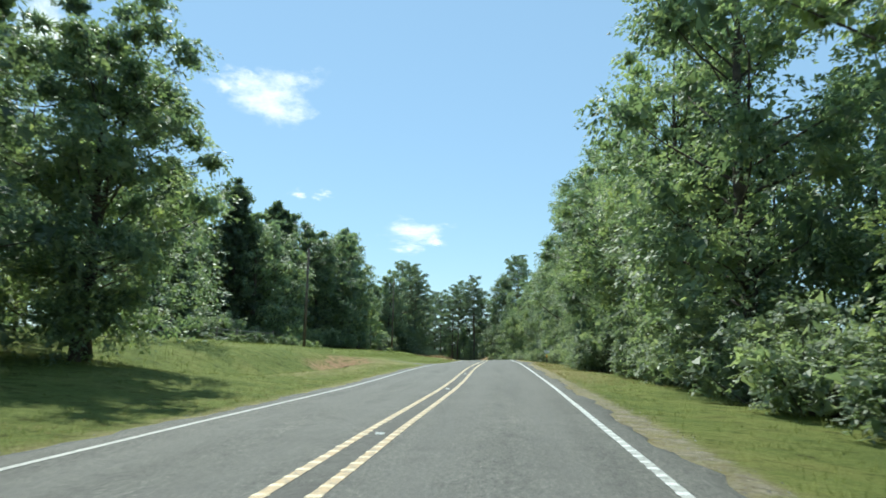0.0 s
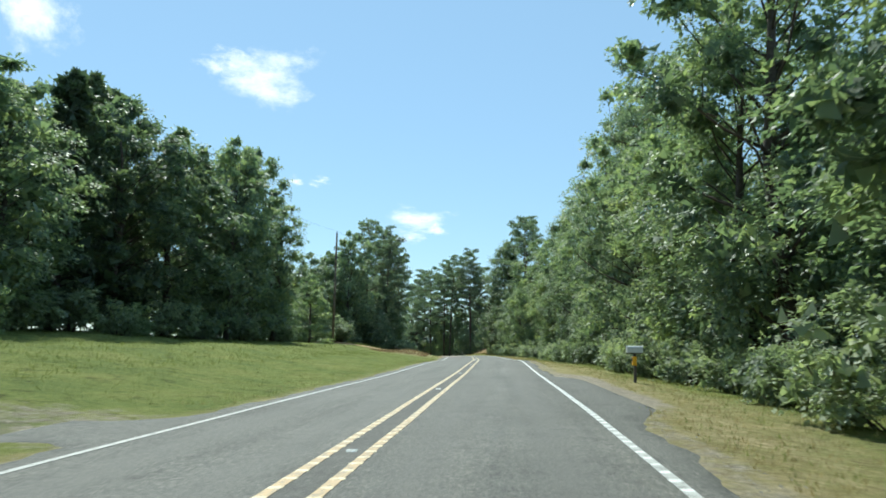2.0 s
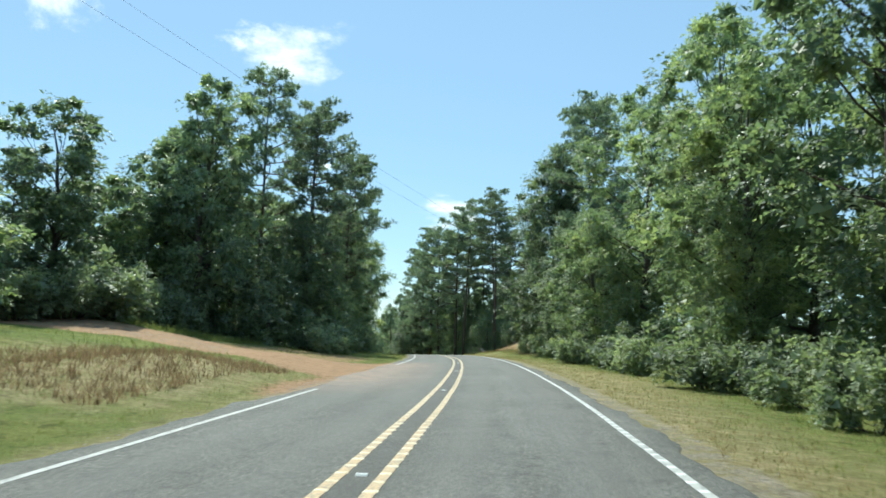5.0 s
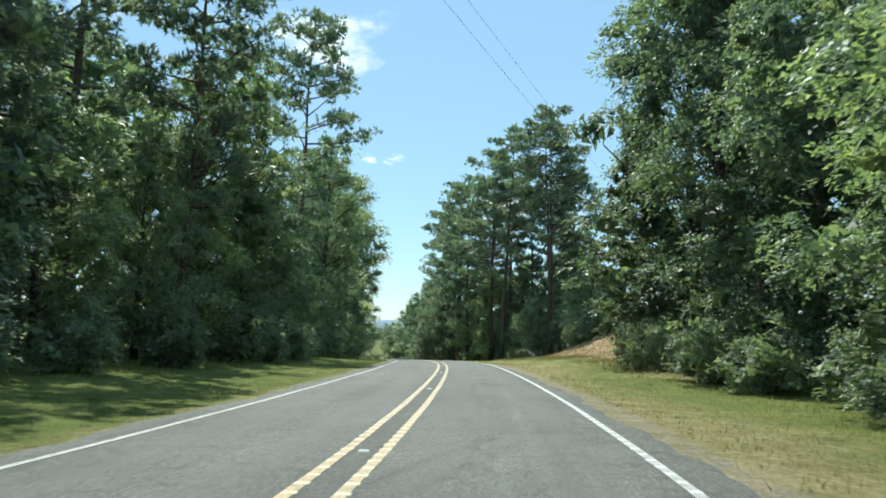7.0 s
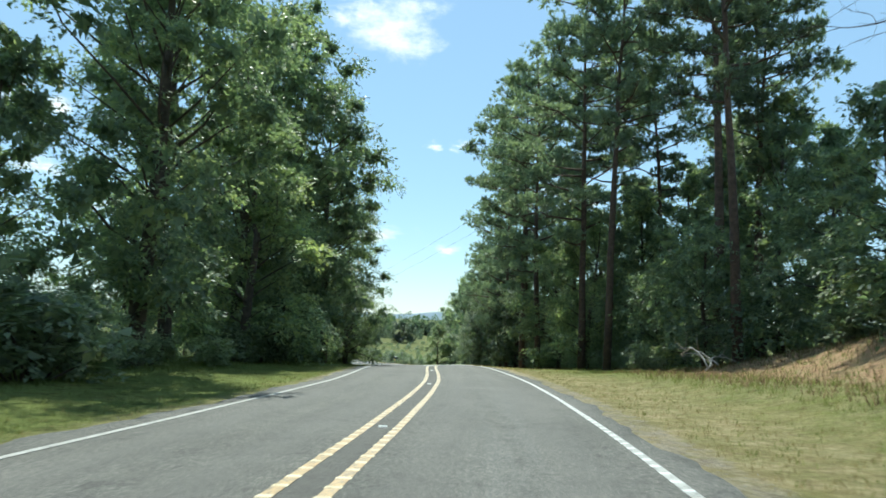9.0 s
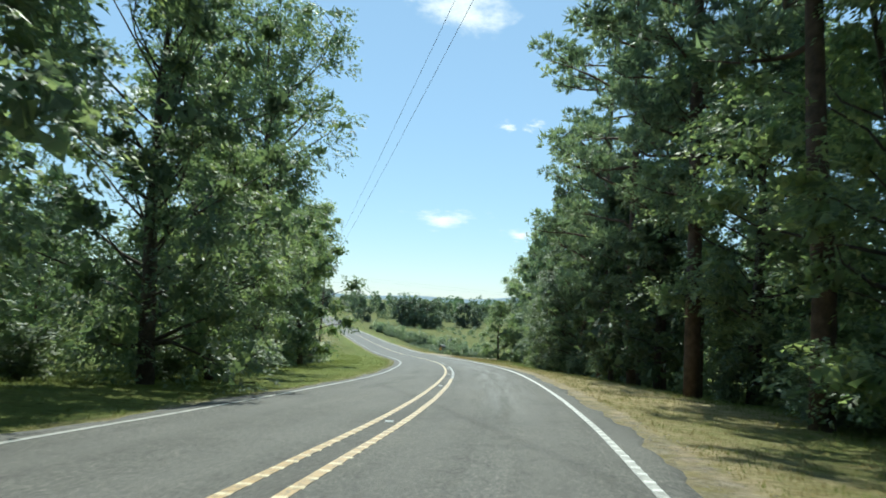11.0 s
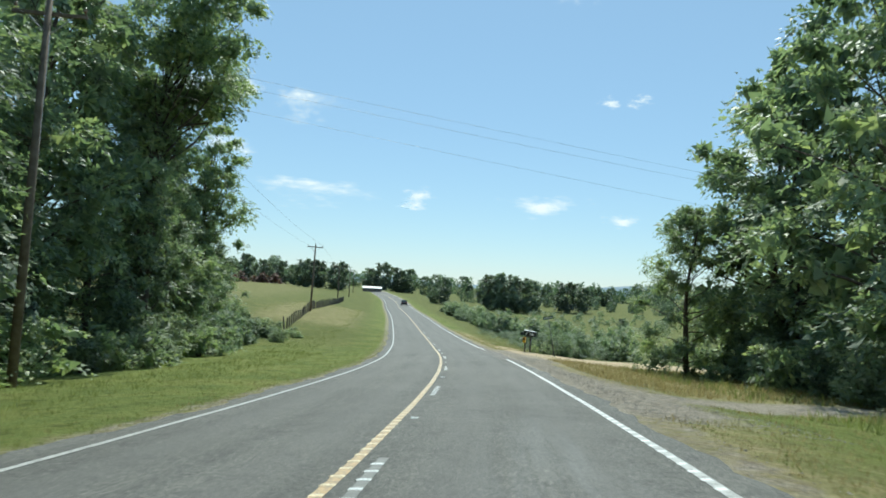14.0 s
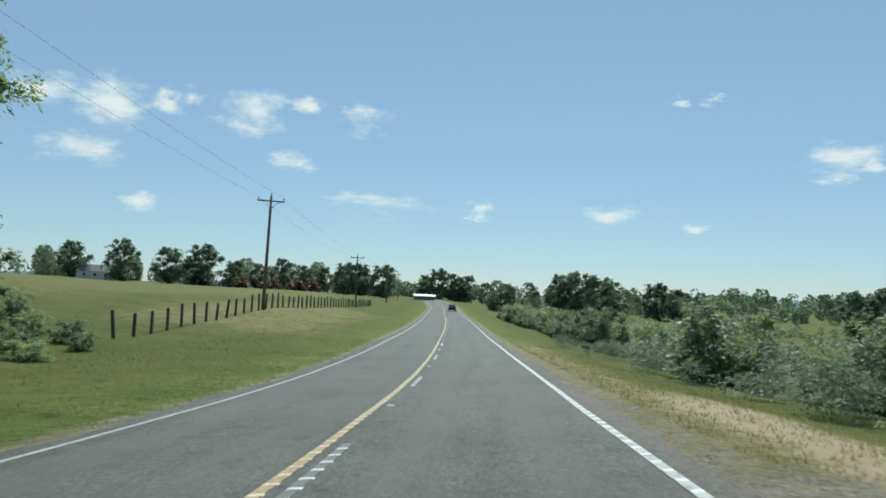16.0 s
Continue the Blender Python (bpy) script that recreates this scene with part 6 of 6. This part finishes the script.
prof = [(-2.2, 0.35), (-2.25, 0.85), (-2.1, 1.05), (-1.7, 1.12), (-1.0, 1.68), (0.5, 1.7), (1.2, 1.12), (2.1, 0.95), (2.25, 0.6), (2.2, 0.35)]
rings = [[bm.verts.new((x * (1.0 if z < 1.2 else 0.82), y, z)) for y, z in prof] for x in (-0.9, 0.9)]
for k in range(len(prof)):
    k2 = (k + 1) % len(prof)
    bm.faces.new((rings[0][k], rings[1][k], rings[1][k2], rings[0][k2]))
bm.faces.new(rings[0]), bm.faces.new(rings[1][::-1])
part("body", bm, CARPAINT, car)
part("rear_window", box(bmesh.new(), 1.3, 0.03, 0.62, Matrix.Translation((0, -1.4, 1.39)) @ Matrix.Rotation(radians(-50), 4, "X"), 0.01), PANE, car)
for x in (-0.72, 0.72):
    part("tail_light", box(bmesh.new(), 0.3, 0.04, 0.16, Matrix.Translation((x, -2.25, 0.88)), 0.01), TAIL, car)
    for y in (-1.35, 1.4):
        w = part("wheel", cylinder(bmesh.new(), 0.33, 0.33, 0.22, Matrix.Translation((x + (0.06 if x > 0 else -0.28), y, 0.33)) @ Matrix.Rotation(radians(90), 4, "Y"), 18), BLACK, car)
        part("rim", cylinder(bmesh.new(), 0.2, 0.2, 0.24, Matrix.Translation((x + (0.05 if x > 0 else -0.29), y, 0.33)) @ Matrix.Rotation(radians(90), 4, "Y"), 12), METAL, w)

# ---- grass ----
def blade_material(name, low, high):
    m, n, l, b = material(name, 0.7)
    geo = n.new("ShaderNodeNewGeometry")
    c = ramp(n, l, geo.outputs["Random Per Island"], [(0.0, low), (1.0, high)])
    l.new(c, b.inputs["Base Color"])
    t = n.new("ShaderNodeBsdfTranslucent")
    l.new(c, t.inputs[0])
    x = n.new("ShaderNodeMixShader")
    x.inputs[0].default_value = 0.6
    l.new(b.outputs[0], x.inputs[1])
    l.new(t.outputs[0], x.inputs[2])
    l.new(x.outputs[0], n["Material Output"].inputs[0])
    return m


GREEN_BLADE = blade_material("green_grass", (0.13, 0.165, 0.04), (0.25, 0.28, 0.085))
BROWN_BLADE = blade_material("brown_weeds", (0.14, 0.095, 0.055), (0.3, 0.22, 0.12))
DRY_BLADE = blade_material("dry_grass", (0.2, 0.16, 0.06), (0.42, 0.35, 0.17))


def grass(s, d, tall, mat, label):
    """Tufts of blades at many places, as one object."""
    g = np.random.default_rng(len(s))
    x, y, z = spot(s, d)
    k = 3
    base = np.repeat(np.stack([x, y, z - 0.02], -1), k, 0) + np.c_[g.normal(0, 0.06, (len(s) * k, 2)), np.zeros(len(s) * k)]
    h = np.repeat(tall, k) * g.uniform(0.5, 1.25, len(s) * k)
    a = g.uniform(0, 6.28, len(s) * k)
    side = np.stack([np.cos(a), np.sin(a), 0 * a], -1)
    tip = base + np.stack([g.normal(0, 0.35, len(a)) * h, g.normal(0, 0.35, len(a)) * h, h], -1)
    w = (0.006 + 0.036 * h)[:, None]
    v = np.stack([base - side * w, base + side * w, tip], 1).reshape(-1, 3)
    return tagged(new("grass", mesh_of("grass", v, np.arange(len(v)).reshape(-1, 3), mat)), label, "grass", kind="stuff")


g = np.random.default_rng(11)


def scatter(count, s0, s1, d0, d1, power=1.0):
    return g.uniform(s0, s1, count), d0 + (d1 - d0) * g.random(count) ** power


def off_drives(s, d):
    """Keeps what does not stand on a driveway."""
    bad = (d < 0) & (np.abs(s - 160 - 0.25 * (np.abs(d) - 4)) < np.maximum(8.5 - 0.8 * (np.abs(d) - 4), 3.0)) & (d > -32) | (d < 0) & (s > 53) & (s < 66) & (d > -9.5) | (d > 0) & (s - 0.06 * d > 385.5) & (s - 0.06 * d < 397) | (d > 0) & (s > 356) & (s < 388) & (d < 6.2) | (d > 0) & (np.abs(s - 0.4 * d - 360.5) < 1.7) | (d > 0) & (s > 66) & (s < 92) & (d < 5.7)
    bad = bad | (d > 0) & (s > 356) & (s < 367) & (d < 7.0)
    return ~bad


for lo, hi, s0, s1, count, tall, mat, label in (
    (-4.5, -13, -3, 440, 44000, 0.08, GREEN_BLADE, "mown green grass on the verge"), (-10, -26, 5, 160, 9000, 0.17, GREEN_BLADE, "lush green grass on the bank"),
    (4.6, 11, -3, 440, 22000, 0.08, GREEN_BLADE, "green grass among the dry verge"), (4.5, 10, 28, 440, 32000, 0.08, DRY_BLADE, "dry straw-coloured verge grass"),
    (-4.3, -6, -3, 440, 5000, 0.07, DRY_BLADE, "dry grass at the edge of the road"), (8.2, 10.5, -3, 350, 6500, 0.15, GREEN_BLADE, "tall weeds at the foot of the woods"),
    (-8.5, -12, 175, 395, 6000, 0.17, GREEN_BLADE, "tall weeds at the foot of the woods"), (-14, -22, 166, 178, 2500, 0.3, GREEN_BLADE, "tall grass on the bank above the dirt driveway"), (-6, -13, 139, 153, 2500, 0.22, BROWN_BLADE, "dry grass on the berm beside the driveway"), (10, 32, 352, 384, 4000, 0.3, GREEN_BLADE, "tall weeds beside the gravel lane"), (6.3, 22, 362, 387, 7500, 0.2, DRY_BLADE, "tall straw-coloured grass beside the side road"), (8.5, 16, 206, 258, 3600, 0.2, BROWN_BLADE, "dry brown weeds on the cut bank"), (8, 16, 206, 258, 3000, 0.16, GREEN_BLADE, "green weeds on the cut bank"), (-10, -24, 395, 500, 7000, 0.13, GREEN_BLADE, "pasture grass by the fence")):
    s, d = scatter(count, s0, s1, lo, hi, 1.2)
    keep = off_drives(s, d)
    grass(s[keep], d[keep], np.full(keep.sum(), tall) * g.uniform(0.6, 1.4, keep.sum()), mat, label)


# ---- loose stones ----
STONE = plain("loose_gravel", [(0.3, (0.16, 0.145, 0.125)), (0.7, (0.42, 0.39, 0.35))], 3, 0.9, bumps=0.2)
CLOD = plain("dirt_clods", [(0.3, (0.26, 0.165, 0.11)), (0.7, (0.5, 0.34, 0.22))], 3, 0.95, bumps=0.2)


def stones(s, d, size, mat, label):
    """Small uneven stones lying at many places, as one object."""
    g = np.random.default_rng(len(s) + 3)
    x, y, z = spot(s, d)
    p = np.stack([x, y, z], -1)
    corners = np.array([(1, 0, 0), (0, 1, 0), (-1, 0, 0), (0, -1, 0), (0, 0, 1), (0, 0, -1)], float)
    v = p[:, None] + (corners[None] * g.uniform(0.5, 1.1, (len(s), 6, 1)) + g.normal(0, 0.2, (len(s), 6, 3))) * size[:, None, None] * np.array([1, 1, 0.65])
    f = np.array([(0, 1, 4), (1, 2, 4), (2, 3, 4), (3, 0, 4), (1, 0, 5), (2, 1, 5), (3, 2, 5), (0, 3, 5)])
    q = (np.arange(len(s))[:, None, None] * 6 + f[None]).reshape(-1, 3)
    return tagged(new("gravel", mesh_of("gravel", v.reshape(-1, 3), q, mat)), label, "gravel", kind="stuff")


for lo, hi, s0, s1, count, size, mat, label in (
    (4.2, 7.5, 355, 386, 7000, 0.018, STONE, "loose pale gravel on the wide shoulder"), (3.95, 4.7, -3, 440, 6000, 0.018, STONE, "loose gravel at the broken edge of the road"),
    (-3.95, -4.5, -3, 440, 5000, 0.02, STONE, "loose gravel at the broken edge of the road"), (-4.6, -9, 153, 169, 900, 0.028, CLOD, "clods of red earth on the dirt driveway"),
    (4.5, 30, 388, 396, 1500, 0.025, STONE, "loose pale gravel on the dirt road")):
    s, d = scatter(count, s0, s1, lo, hi, 1.2)
    stones(s, d, size * g.uniform(0.4, 1.5, count), mat, label)
